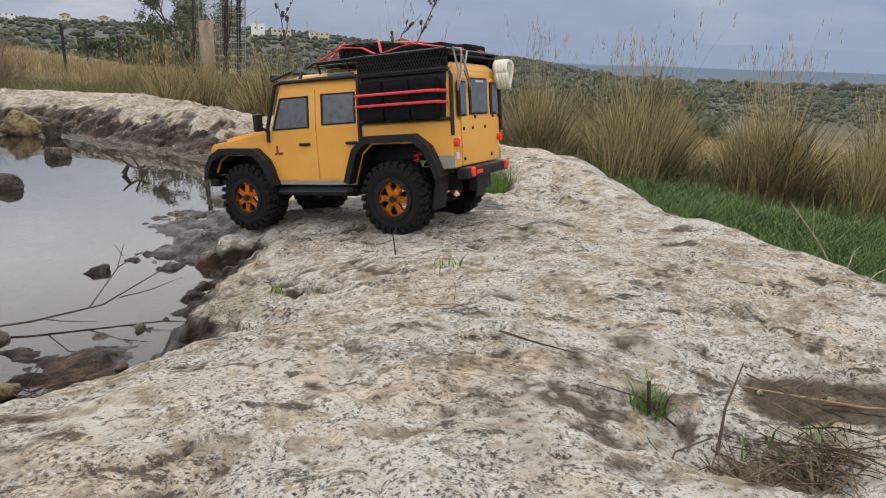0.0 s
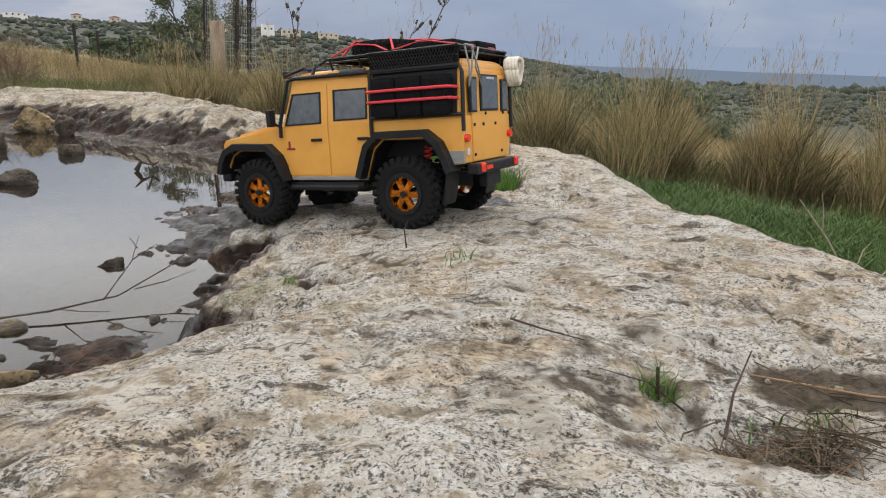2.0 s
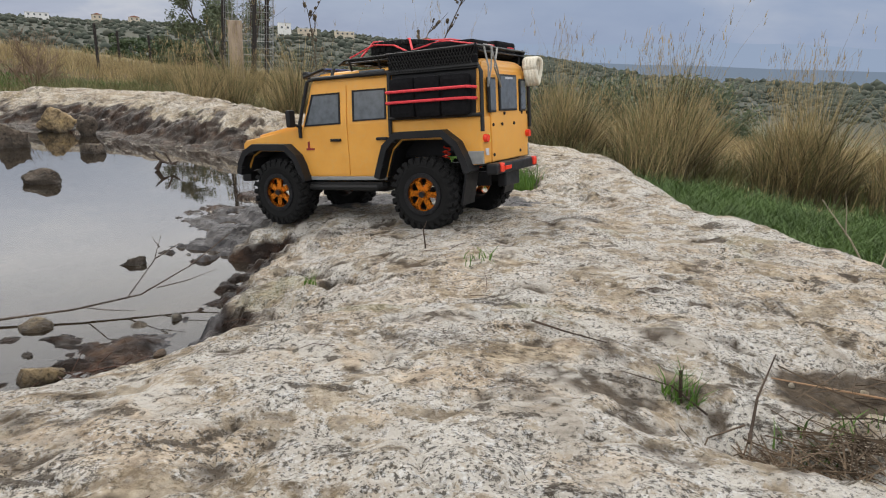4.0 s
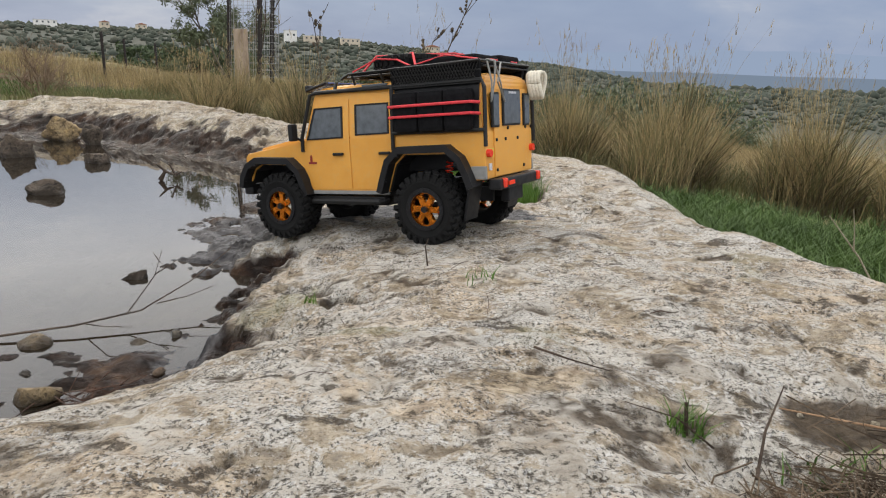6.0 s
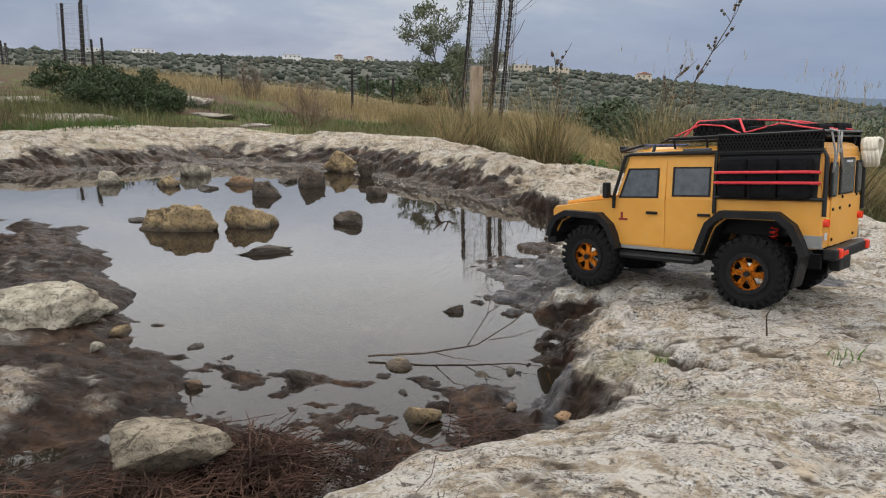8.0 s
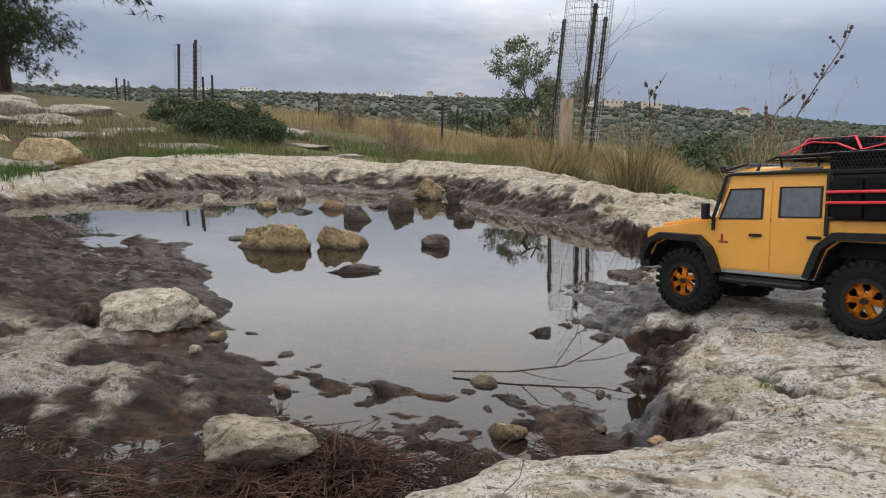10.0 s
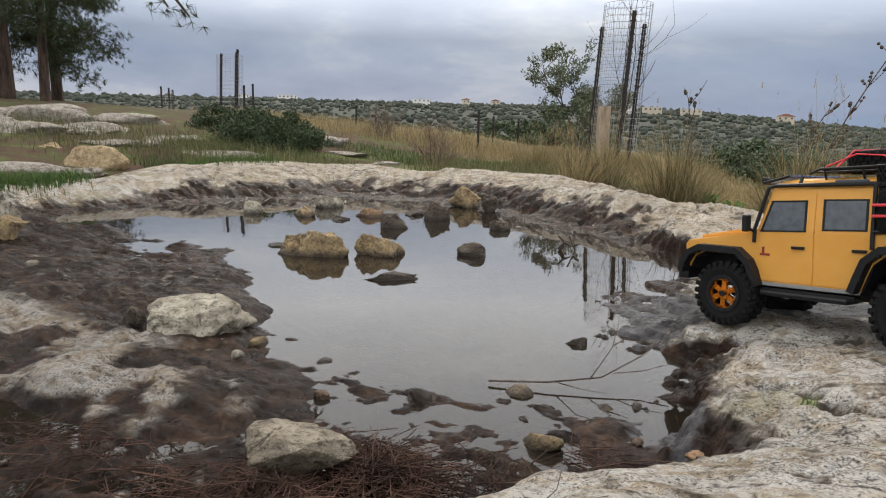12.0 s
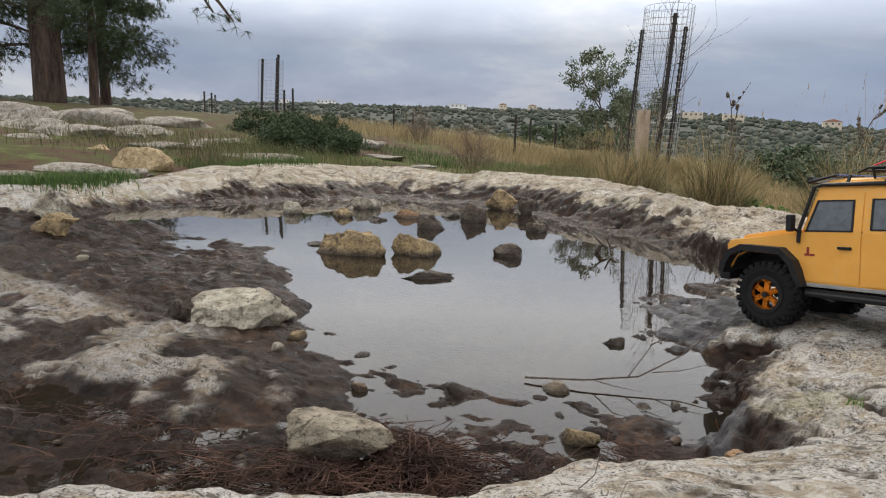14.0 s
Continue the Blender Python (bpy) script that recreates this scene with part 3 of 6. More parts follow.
# ---------------------------------------------------------------- mesh helpers
def part(name, bm, material, parent=None, label="", smooth=False):
    """Links a bmesh as one mesh object, under parent if there is one."""
    me = bpy.data.meshes.new(name)
    bmesh.ops.recalc_face_normals(bm, faces=bm.faces)
    bm.to_mesh(me)
    bm.free()
    me.materials.append(material)
    if smooth:
        me.polygons.foreach_set("use_smooth", [True] * len(me.polygons))
    ob = new(name, me)
    if parent:
        ob.parent = parent
    if label:
        ob["label"] = label
    return ob


def box(bm, c, size, bevel=0.0, turn=None):
    m = Matrix.Translation(c) @ (turn or Matrix()) @ Matrix.Diagonal((*size, 1))
    made = bmesh.ops.create_cube(bm, size=1.0, matrix=m)["verts"]
    if bevel:
        edges = list({e for v in made for e in v.link_edges})
        bmesh.ops.bevel(bm, geom=edges, offset=bevel, segments=2, affect="EDGES", profile=0.6)
    return made


def rod(bm, a, b, r, r2=None, seg=8, caps=True):
    a, b = Vector(a), Vector(b)
    d = b - a
    m = Matrix.Translation((a + b) / 2) @ d.to_track_quat("Z", "Y").to_matrix().to_4x4()
    bmesh.ops.create_cone(bm, cap_ends=caps, segments=seg, radius1=r, radius2=r if r2 is None else r2, depth=d.length, matrix=m)


def tube(bm, points, r, seg=6, taper=None):
    """A round tube along points, as one skin."""
    pts = [Vector(p) for p in points]
    rings = []
    for i, p in enumerate(pts):
        d = (pts[min(i + 1, len(pts) - 1)] - pts[max(i - 1, 0)]).normalized()
        u = d.orthogonal().normalized() if not rings else (axis - d * axis.dot(d)).normalized()
        axis = u
        w = d.cross(u)
        rad = r if taper is None else r + (taper - r) * i / (len(pts) - 1)
        rings.append([bm.verts.new(p + (u * math.cos(k * 2 * math.pi / seg) + w * math.sin(k * 2 * math.pi / seg)) * rad) for k in range(seg)])
    for a, b in zip(rings, rings[1:]):
        for k in range(seg):
            bm.faces.new((a[k], a[(k + 1) % seg], b[(k + 1) % seg], b[k]))
    bm.faces.new(rings[0][::-1])
    bm.faces.new(rings[-1])


def slab(bm, outline, y0, y1, bevel=0.0):
    """An outline in x and z drawn out from y0 to y1."""
    a = [bm.verts.new((x, y0, z)) for x, z in outline]
    b = [bm.verts.new((x, y1, z)) for x, z in outline]
    faces = [bm.faces.new(a), bm.faces.new(b[::-1])]
    n = len(outline)
    for i in range(n):
        faces.append(bm.faces.new((a[i], b[i], b[(i + 1) % n], a[(i + 1) % n])))
    if bevel:
        edges = list({e for f in faces for e in f.edges})
        bmesh.ops.bevel(bm, geom=edges, offset=bevel, segments=2, affect="EDGES", profile=0.6)
    return bm


def lathe(bm, profile, seg=32, closed=True):
    """Radius and y pairs turned round the y axis."""
    rings = [[bm.verts.new((r * math.sin(k * 2 * math.pi / seg), y, r * math.cos(k * 2 * math.pi / seg))) for k in range(seg)] for r, y in profile]
    pairs = list(zip(rings, rings[1:])) + ([(rings[-1], rings[0])] if closed else [])
    for a, b in pairs:
        for k in range(seg):
            bm.faces.new((a[k], a[(k + 1) % seg], b[(k + 1) % seg], b[k]))


def scaled(bm, s):
    for v in bm.verts:
        v.co *= s
    return bm


# ---------------------------------------------------------------- model truck
def truck_paint():
    m = Mat("matt_yellow_paint", 0.42, 0, 0.45)
    n = m.noise(14.0, 5, 0.6, local=True)
    c = m.ramp(n, [(0.3, (0.62, 0.285, 0.045)), (0.7, (0.70, 0.345, 0.062))])
    dust = m.ramp(m.noise(90.0, 6, 0.7, local=True), [(0.52, 0.0), (0.75, 0.35)])
    m.color(m.mix(dust, c, (0.50, 0.36, 0.17)))
    m.rough(m.ramp(n, [(0.3, 0.34), (0.7, 0.52)]))
    return m.m


PAINT = truck_paint()
BLACK = plain("black_plastic", (0.011, 0.011, 0.012), 0.5, spec=0.25, vary=0.3)
RUBBER = plain("tyre_rubber", (0.009, 0.009, 0.009), 0.85, spec=0.2, vary=0.35, bump=0.3)
STEELBAR = plain("black_tube", (0.012, 0.012, 0.012), 0.42, spec=0.3, vary=0.2)
GREYTRIM = plain("grey_trim", (0.22, 0.22, 0.21), 0.45, vary=0.2)
ORANGE = plain("orange_anodised", (0.75, 0.22, 0.02), 0.25, 0.85, vary=0.2)
CHROME = plain("dull_steel", (0.45, 0.45, 0.45), 0.3, 1.0, vary=0.1)
REDCORD = plain("red_cord", (0.60, 0.035, 0.045), 0.65, vary=0.25, scale=400)
REDLENS = plain("red_lens", (0.75, 0.045, 0.02), 0.2, vary=0.1)
GLASS = plain("smoked_glass", (0.075, 0.083, 0.088), 0.05, 0, 0.8, vary=0.2)
FABRIC = plain("black_fabric", (0.009, 0.009, 0.010), 0.95, spec=0.1, vary=0.4, scale=120, bump=0.5)
ROPE = plain("white_rope", (0.68, 0.63, 0.52), 0.9, vary=0.15, scale=300, bump=0.6)
BLUE = plain("blue_visor", (0.06, 0.10, 0.30), 0.25, vary=0.2)
STICKER_Y = plain("yellow_sticker", (0.62, 0.60, 0.08), 0.4, vary=0.3)
STICKER_G = plain("grey_sticker", (0.45, 0.45, 0.48), 0.4, vary=0.3)
REDPAINT = plain("dark_red_mark", (0.22, 0.02, 0.015), 0.5)
K = 1.345
HALF = 0.097


def cabin_y(z):
    return HALF - max(0.0, z - 0.19) * 0.11


def arc_band(bm, path, thick, y0, y1):
    """A wheel-arch flare: a band of even thickness along a path in x and z."""
    pts = [Vector((x, z)) for x, z in path]
    outer = []
    for i, p in enumerate(pts):
        d = (pts[min(i + 1, len(pts) - 1)] - pts[max(i - 1, 0)]).normalized()
        outer.append(p + Vector((-d.y, d.x)) * thick)
    rows = [[bm.verts.new((p.x, y, p.y)) for p, y in zip(line, [yy] * len(line))] for line, yy in ((pts, y0), (outer, y0), (outer, y1), (pts, y1))]
    for a, b in zip(rows, rows[1:] + rows[:1]):
        for i in range(len(pts) - 1):
            bm.faces.new((a[i], a[i + 1], b[i + 1], b[i]))
    for i in (0, -1):
        bm.faces.new([r[i] for r in rows])


def make_wheel(parent, x, y, side, spin):
    wheel = new("wheel")
    wheel.parent = parent
    wheel.matrix_basis = pose(x * K, y * K, 0.074 * K)
    r, w = 0.0600, 0.0235
    bm = bmesh.new()
    lathe(bm, [(0.033, -w + 0.002), (0.045, -w - 0.001), (0.052, -w + 0.001), (0.0555, -w * 0.8), (0.0565, 0), (0.0555, w * 0.8), (0.052, w - 0.001), (0.045, w + 0.001), (0.033, w - 0.002)], 40)
    for k in range(26):
        for row, (yy, wide, shift) in enumerate(((-0.0165, 0.012, 0.0), (-0.005, 0.010, 0.5), (0.006, 0.010, 0.0), (0.0170, 0.012, 0.5))):
            a = (k + shift) * 2 * math.pi / 26
            turn = Matrix.Rotation(a, 4, "Y") @ Matrix.Translation((0, yy, r - 0.0028)) @ Matrix.Rotation(0.35 if row % 2 else -0.35, 4, "Z")
            bmesh.ops.create_cube(bm, size=1.0, matrix=turn @ Matrix.Diagonal((0.0085, wide, 0.0062, 1)))
        a = (k + 0.25) * 2 * math.pi / 26
        for s in (-1, 1):
            bmesh.ops.create_cube(bm, size=1.0, matrix=Matrix.Rotation(a, 4, "Y") @ Matrix.Translation((0, s * w, 0.0525)) @ Matrix.Diagonal((0.006, 0.003, 0.009, 1)))
    part("tyre", scaled(bm, K), RUBBER, wheel, "black rubber tyre with chunky tread blocks")
    f = side * (w - 0.006)
    bm = bmesh.new()
    lathe(bm, [(0.0345, -w + 0.003), (0.0345, w - 0.003), (0.0300, w - 0.004), (0.0290, -w + 0.004)], 32)
    part("rim_barrel", scaled(bm, K), BLACK, wheel, smooth=True)
    bm = bmesh.new()
    lathe(bm, [(0.0345, f + side * 0.004), (0.0345, f + side * 0.007), (0.0275, f + side * 0.007), (0.0275, f + side * 0.004)], 36)
    for k in range(20):
        a = k * 2 * math.pi / 20
        rod(bm, (0.031 * math.sin(a), f + side * 0.0065, 0.031 * math.cos(a)), (0.031 * math.sin(a), f + side * 0.0088, 0.031 * math.cos(a)), 0.0013, seg=6)
    part("bead_ring", scaled(bm, K), BLACK, wheel, "black ring with small bolts")
    bm = bmesh.new()
    for k in range(6):
        a = k * math.pi / 3 + spin
        turn = Matrix.Rotation(a, 4, "Y") @ Matrix.Translation((0, f, 0.0165))
        bmesh.ops.create_cube(bm, size=1.0, matrix=turn @ Matrix.Diagonal((0.0095, 0.006, 0.0215, 1)))
        turn = Matrix.Rotation(a, 4, "Y") @ Matrix.Translation((0, f, 0.0255))
        bmesh.ops.create_cube(bm, size=1.0, matrix=turn @ Matrix.Diagonal((0.0150, 0.006, 0.0050, 1)))
    lathe(bm, [(0.0285, f - 0.003), (0.0285, f + 0.003), (0.0260, f + 0.003), (0.0260, f - 0.003)], 32)
    lathe(bm, [(0.0105, f - 0.003), (0.0105, f + side * 0.0035), (0.0001, f + side * 0.0035), (0.0001, f - 0.003)], 18)
    part("rim", scaled(bm, K), ORANGE, wheel, "orange six-spoke metal rim")
    bm = bmesh.new()
    rod(bm, (0, f, 0), (0, f + side * 0.009, 0), 0.0055, seg=6)
    part("wheel_nut", scaled(bm, K), BLACK, wheel)
    return wheel


def make_truck():
    truck = new("model_truck")
    tagged(truck, "yellow radio-controlled off-road model truck with loaded roof rack", "model car")

    def put(name, bm, material, label="", parent=None, smooth=False):
        for v in bm.verts:
            z = v.co.z if v.co.z < 0.276 else 0.276 + (v.co.z - 0.276) * 0.66
            v.co.z = 0.185 + (z - 0.185) * 1.083
        return part(name, scaled(bm, K), material, parent or truck, label, smooth)

    # lower body with open arches
    bm = bmesh.new()
    slab(bm, [(0.240, 0.122), (0.243, 0.163), (0.236, 0.171), (0.112, 0.187), (0.096, 0.1895), (-0.267, 0.1935), (-0.267, 0.125), (-0.240, 0.122),
              (-0.228, 0.148), (-0.208, 0.165), (-0.120, 0.165), (-0.100, 0.150), (-0.083, 0.105), (0.088, 0.105), (0.106, 0.136), (0.124, 0.152), (0.198, 0.154), (0.220, 0.144), (0.232, 0.122)], -HALF, HALF, 0.0025)
    put("lower_body", bm, PAINT)
    # cabin
    bm = bmesh.new()
    ring = []
    for z, xf, xr, inset in ((0.190, 0.094, -0.2655, 0), (0.262, 0.070, -0.2645, 0), (0.272, 0.062, -0.262, 0.006), (0.2765, 0.040, -0.255, 0.030)):
        y = cabin_y(z) - inset
        ring.append([bm.verts.new(p) for p in ((xf, y, z), (xr, y, z), (xr, -y, z), (xf, -y, z))])
    for a, b in zip(ring, ring[1:]):
        for k in range(4):
            bm.faces.new((a[k], a[(k + 1) % 4], b[(k + 1) % 4], b[k]))
    bm.faces.new(ring[-1])
    bm.faces.new(ring[0][::-1])
    bmesh.ops.bevel(bm, geom=list(bm.edges), offset=0.003, segments=2, affect="EDGES")
    put("cabin", bm, PAINT)
    # bonnet, grille, lamps
    bm = bmesh.new()
    slab(bm, [(0.230, 0.1725), (0.115, 0.1875), (0.115, 0.193), (0.150, 0.191), (0.228, 0.179)], -0.066, 0.066, 0.002)
    put("bonnet", bm, PAINT)
    bm = bmesh.new()
    box(bm, (0.2435, 0, 0.146), (0.006, 0.120, 0.036), 0.001)
    for k in range(5):
        box(bm, (0.2475, 0, 0.132 + 0.007 * k), (0.004, 0.110, 0.003))
    put("grille", bm, BLACK)
    for s in (-1, 1):
        bm = bmesh.new()
        rod(bm, (0.240, s * 0.074, 0.146), (0.250, s * 0.074, 0.146), 0.013, seg=18)
        put("headlight", bm, CHROME)
    bm = bmesh.new()
    box(bm, (0.256, 0, 0.107), (0.024, 0.170, 0.020), 0.004)
    box(bm, (0.262, 0, 0.125), (0.010, 0.080, 0.020), 0.003)
    for s in (-1, 1):
        box(bm, (0.268, s * 0.062, 0.110), (0.010, 0.006, 0.014), 0.002)
    put("front_bumper", bm, BLACK)
    # doors, handles, side glass
    front_door = ([(0.086, 0.110), (0.086, 0.190), (-0.008, 0.190), (-0.008, 0.110)], [(0.086, 0.190), (0.066, 0.252), (-0.008, 0.252), (-0.008, 0.190)])
    rear_door = ([(-0.011, 0.110), (-0.011, 0.190), (-0.098, 0.190), (-0.098, 0.157), (-0.084, 0.110)], [(-0.011, 0.190), (-0.011, 0.252), (-0.098, 0.252), (-0.098, 0.190)])
    panes = {"front": [(0.0835, 0.1915), (0.0665, 0.2400), (0.0070, 0.2405), (0.0062, 0.1930)], "rear": [(-0.0235, 0.1960), (-0.0230, 0.2420), (-0.0890, 0.2420), (-0.0900, 0.1970)]}
    for s in (-1, 1):
        for kind, outline, hx in (("front", front_door, 0.016), ("rear", rear_door, -0.082)):
            bm = bmesh.new()
            for loop in outline:
                a = [bm.verts.new((x, s * (cabin_y(z) + 0.0016), z)) for x, z in loop]
                b = [bm.verts.new((x, s * (cabin_y(z) - 0.004), z)) for x, z in loop]
                bm.faces.new(a)
                for i in range(len(a)):
                    bm.faces.new((a[i], a[(i + 1) % len(a)], b[(i + 1) % len(a)], b[i]))
            door = put("door", bm, PAINT)
            bm = bmesh.new()
            box(bm, (hx, s * (HALF + 0.004), 0.1665), (0.022, 0.005, 0.0045), 0.0015)
            put("handle", bm, BLACK, "black handle", door)
            pane = panes[kind]
            cx, cz = sum(p[0] for p in pane) / 4, sum(p[1] for p in pane) / 4
            bm = bmesh.new()
            rim = [[bm.verts.new((cx + (x - cx) * f, s * (cabin_y(z) + o), cz + (z - cz) * f)) for x, z in pane] for f, o in ((1.05, 0.0012), (1.05, 0.0030), (0.95, 0.0030), (0.95, 0.0018))]
            for u, v in zip(rim, rim[1:]):
                for i in range(4):
                    bm.faces.new((u[i], u[(i + 1) % 4], v[(i + 1) % 4], v[i]))
            put("window_seal", bm, BLACK, "", door)
            bm = bmesh.new()
            g = [bm.verts.new((cx + (x - cx) * 0.955, s * (cabin_y(z) + 0.0020), cz + (z - cz) * 0.955)) for x, z in pane]
            h = [bm.verts.new((v.co.x, v.co.y - s * 0.0015, v.co.z)) for v in g]
            bm.faces.new(g)
            for i in range(4):
                bm.faces.new((g[i], g[(i + 1) % 4], h[(i + 1) % 4], h[i]))
            put("side_window", bm, GLASS, "dark side window", door)
        # narrow roof window
        bm = bmesh.new()
        box(bm, (-0.060, s * 0.0855, 0.2675), (0.050, 0.006, 0.010), 0.001)
        put("roof_window", bm, GLASS)
        # sill trim, step bar, rear corner plate
        bm = bmesh.new()
        box(bm, (0.002, s * 0.0955, 0.1045), (0.170, 0.006, 0.006), 0.001)
        put("sill_trim", bm, GREYTRIM, "dull grey sill strip")
        bm = bmesh.new()
        tube(bm, [(0.084, s * 0.088, 0.092), (0.078, s * 0.103, 0.090), (-0.068, s * 0.103, 0.090), (-0.076, s * 0.088, 0.092)], 0.0048, 8)
        box(bm, (0.004, s * 0.088, 0.095), (0.160, 0.022, 0.006))
        put("step_bar", bm, STEELBAR)
        bm = bmesh.new()
        box(bm, (-0.2550, s * (HALF - 0.0015), 0.1345), (0.026, 0.006, 0.019), 0.001)
        put("corner_plate", bm, GREYTRIM, "dull grey corner plate")
        # flares
        for path in ([(0.236, 0.112), (0.232, 0.128), (0.220, 0.145), (0.200, 0.154), (0.124, 0.152), (0.106, 0.137), (0.096, 0.118), (0.089, 0.098)],
                     [(-0.082, 0.104), (-0.091, 0.128), (-0.100, 0.150), (-0.118, 0.165), (-0.205, 0.166), (-0.224, 0.152), (-0.236, 0.130), (-0.243, 0.112)]):
            bm = bmesh.new()
            arc_band(bm, path[::-1] if path[0][0] < path[-1][0] else path[::-1], 0.011, s * (HALF - 0.012), s * (HALF + 0.021))
            for x, z in path[1:-1:2]:
                rod(bm, (x, s * (HALF + 0.016), z - 0.003), (x, s * (HALF + 0.0235), z - 0.003), 0.002, seg=6)
            put("fender_flare", bm, BLACK, "black plastic wheel-arch flare")
        # dark liners inside the arches
        for path in ([(0.232, 0.118), (0.218, 0.140), (0.198, 0.1505), (0.125, 0.1485), (0.108, 0.133), (0.092, 0.104)], [(-0.087, 0.106), (-0.103, 0.147), (-0.121, 0.1615), (-0.206, 0.1615), (-0.225, 0.146), (-0.238, 0.118)]):
            bm = bmesh.new()
            arc_band(bm, path[::-1], 0.007, s * 0.02, s * (HALF - 0.003))
            put("arch_liner", bm, BLACK)
        # wing mirror
        bm = bmesh.new()
        rod(bm, (0.094, s * 0.092, 0.186), (0.100, s * 0.112, 0.196), 0.0025)
        box(bm, (0.102, s * 0.116, 0.204), (0.010, 0.016, 0.028), 0.003)
        put("wing_mirror", bm, BLACK)
        # small mark on the front wing
        bm = bmesh.new()
        box(bm, (0.076, s * (HALF + 0.0022), 0.153), (0.018, 0.0012, 0.0035))
        box(bm, (0.079, s * (HALF + 0.0022), 0.160), (0.004, 0.0012, 0.011))
        put("wing_mark", bm, REDPAINT, "dark red emblem mark")
        # mud flap
        bm = bmesh.new()
        box(bm, (-0.236, s * 0.083, 0.093), (0.004, 0.044, 0.058), 0.001, Matrix.Rotation(-0.22, 4, "Y"))
        put("mud_flap", bm, BLACK, "hanging black mud flap")
        # tail lamp
        bm = bmesh.new()
        rod(bm, (-0.266, s * 0.088, 0.162), (-0.274, s * 0.088, 0.162), 0.0058, seg=14)
        put("tail_light", bm, REDLENS, "round red tail light")
        bm = bmesh.new()
        box(bm, (-0.286, s * 0.070, 0.118), (0.010, 0.012, 0.014), 0.003)
        put("tow_hook", bm, REDLENS, "red tow hook")
        bm = bmesh.new()
        q = [bm.verts.new((x, s * (cabin_y(z) + 0.002), z)) for x, z in ((-0.103, 0.1955), (-0.258, 0.1955), (-0.258, 0.262), (-0.103, 0.262))]
        w = [bm.verts.new((v.co.x, v.co.y - s * 0.004, v.co.z)) for v in q]
        bm.faces.new(q)
        for i in range(4):
            bm.faces.new((q[i], q[(i + 1) % 4], w[(i + 1) % 4], w[i]))
        put("quarter_panel", bm, BLACK, "black rear side panel")
        # cargo pack on the flank with straps
        bm = bmesh.new()
        for k in range(3):
            box(bm, (-0.1325 - 0.0475 * k, s * (cabin_y(0.225) + 0.010), 0.2255), (0.0475, 0.022, 0.060), 0.008)
        pack = put("side_pack", bm, FABRIC, "black padded side pack")
        for z in (0.219, 0.2345):
            bm = bmesh.new()
            tube(bm, [(-0.101, s * 0.098, z - 0.001), (-0.106, s * 0.117, z), (-0.180, s * 0.1185, z + 0.0006), (-0.254, s * 0.117, z + 0.001), (-0.261, s * 0.098, z)], 0.0022, 8)
            put("strap", bm, REDCORD, "tight red elastic cord", pack)
        # side mesh panel of the rack
        bm = bmesh.new()
        x0, x1, z0, z1 = -0.100, -0.263, 0.2625, 0.299
        for k in range(30):
            for slope in (-1, 1):
                xa = x0 + (x1 - x0) * k / 30
                xb = xa - 0.016 * slope
                if x1 <= xb <= x0:
                    rod(bm, (xa, s * 0.0970, z0), (xb, s * 0.1000, z1), 0.0009, seg=4, caps=False)
        for z, y in ((z0, 0.0955), (z1, 0.099), ((z0 + z1) / 2, 0.0958)):
            rod(bm, (x0, s * y, z), (x1, s * y, z), 0.002, seg=6)
        put("mesh_panel", bm, STEELBAR, "black diamond mesh side panel")
        bm = bmesh.new()
        box(bm, (-0.1815, s * 0.0935, 0.283), (0.162, 0.006, 0.042), 0.001)
        put("backing_panel", bm, FABRIC)
    # exoskeleton tubes
    for s in (-1, 1):
        bm = bmesh.new()
        tube(bm, [(0.097, s * 0.099, 0.172), (0.096, s * 0.099, 0.195), (0.074, s * 0.0945, 0.262), (0.060, s * 0.0935, 0.2655), (-0.264, s * 0.0955, 0.2655), (-0.2690, s * 0.096, 0.255), (-0.2695, s * 0.099, 0.172)], 0.0034, 8)
        tube(bm, [(-0.100, s * 0.101, 0.170), (-0.100, s * 0.100, 0.200), (-0.100, s * 0.0955, 0.2655)], 0.0034, 8)
        tube(bm, [(0.020, s * 0.0935, 0.2655), (0.019, s * 0.086, 0.281)], 0.003, 8)
        tube(bm, [(-0.100, s * 0.101, 0.196), (-0.2695, s * 0.101, 0.196)], 0.0028, 8)
        put("exo_cage", bm, STEELBAR, "black tube roll cage")
    # windscreen and visor
    bm = bmesh.new()
    q = [bm.verts.new(p) for p in ((0.0935, 0.083, 0.1945), (0.0935, -0.083, 0.1945), (0.0735, -0.079, 0.2560), (0.0735, 0.079, 0.2560))]
    w = [bm.verts.new((v.co.x - 0.003, v.co.y, v.co.z)) for v in q]
    bm.faces.new(q)
    bm.faces.new(w[::-1])
    for i in range(4):
        bm.faces.new((q[i], q[(i + 1) % 4], w[(i + 1) % 4], w[i]))
    put("windscreen", bm, GLASS)
    bm = bmesh.new()
    slab(bm, [(0.092, 0.2720), (0.060, 0.2790), (0.040, 0.2850), (0.040, 0.2815), (0.062, 0.2750), (0.092, 0.2690)], -0.080, 0.080, 0.001)
    put("sun_visor", bm, BLUE, "glossy dark blue sun visor")
    bm = bmesh.new()
    for s in (-1, 1):
        rod(bm, (0.092, s * 0.081, 0.2705), (0.040, s * 0.086, 0.2835), 0.003)
        box(bm, (0.094, s * 0.070, 0.276), (0.010, 0.016, 0.012), 0.003)
    rod(bm, (0.092, -0.081, 0.2705), (0.092, 0.081, 0.2705), 0.003)
    put("visor_frame", bm, STEELBAR)
    # rear face
    bm = bmesh.new()
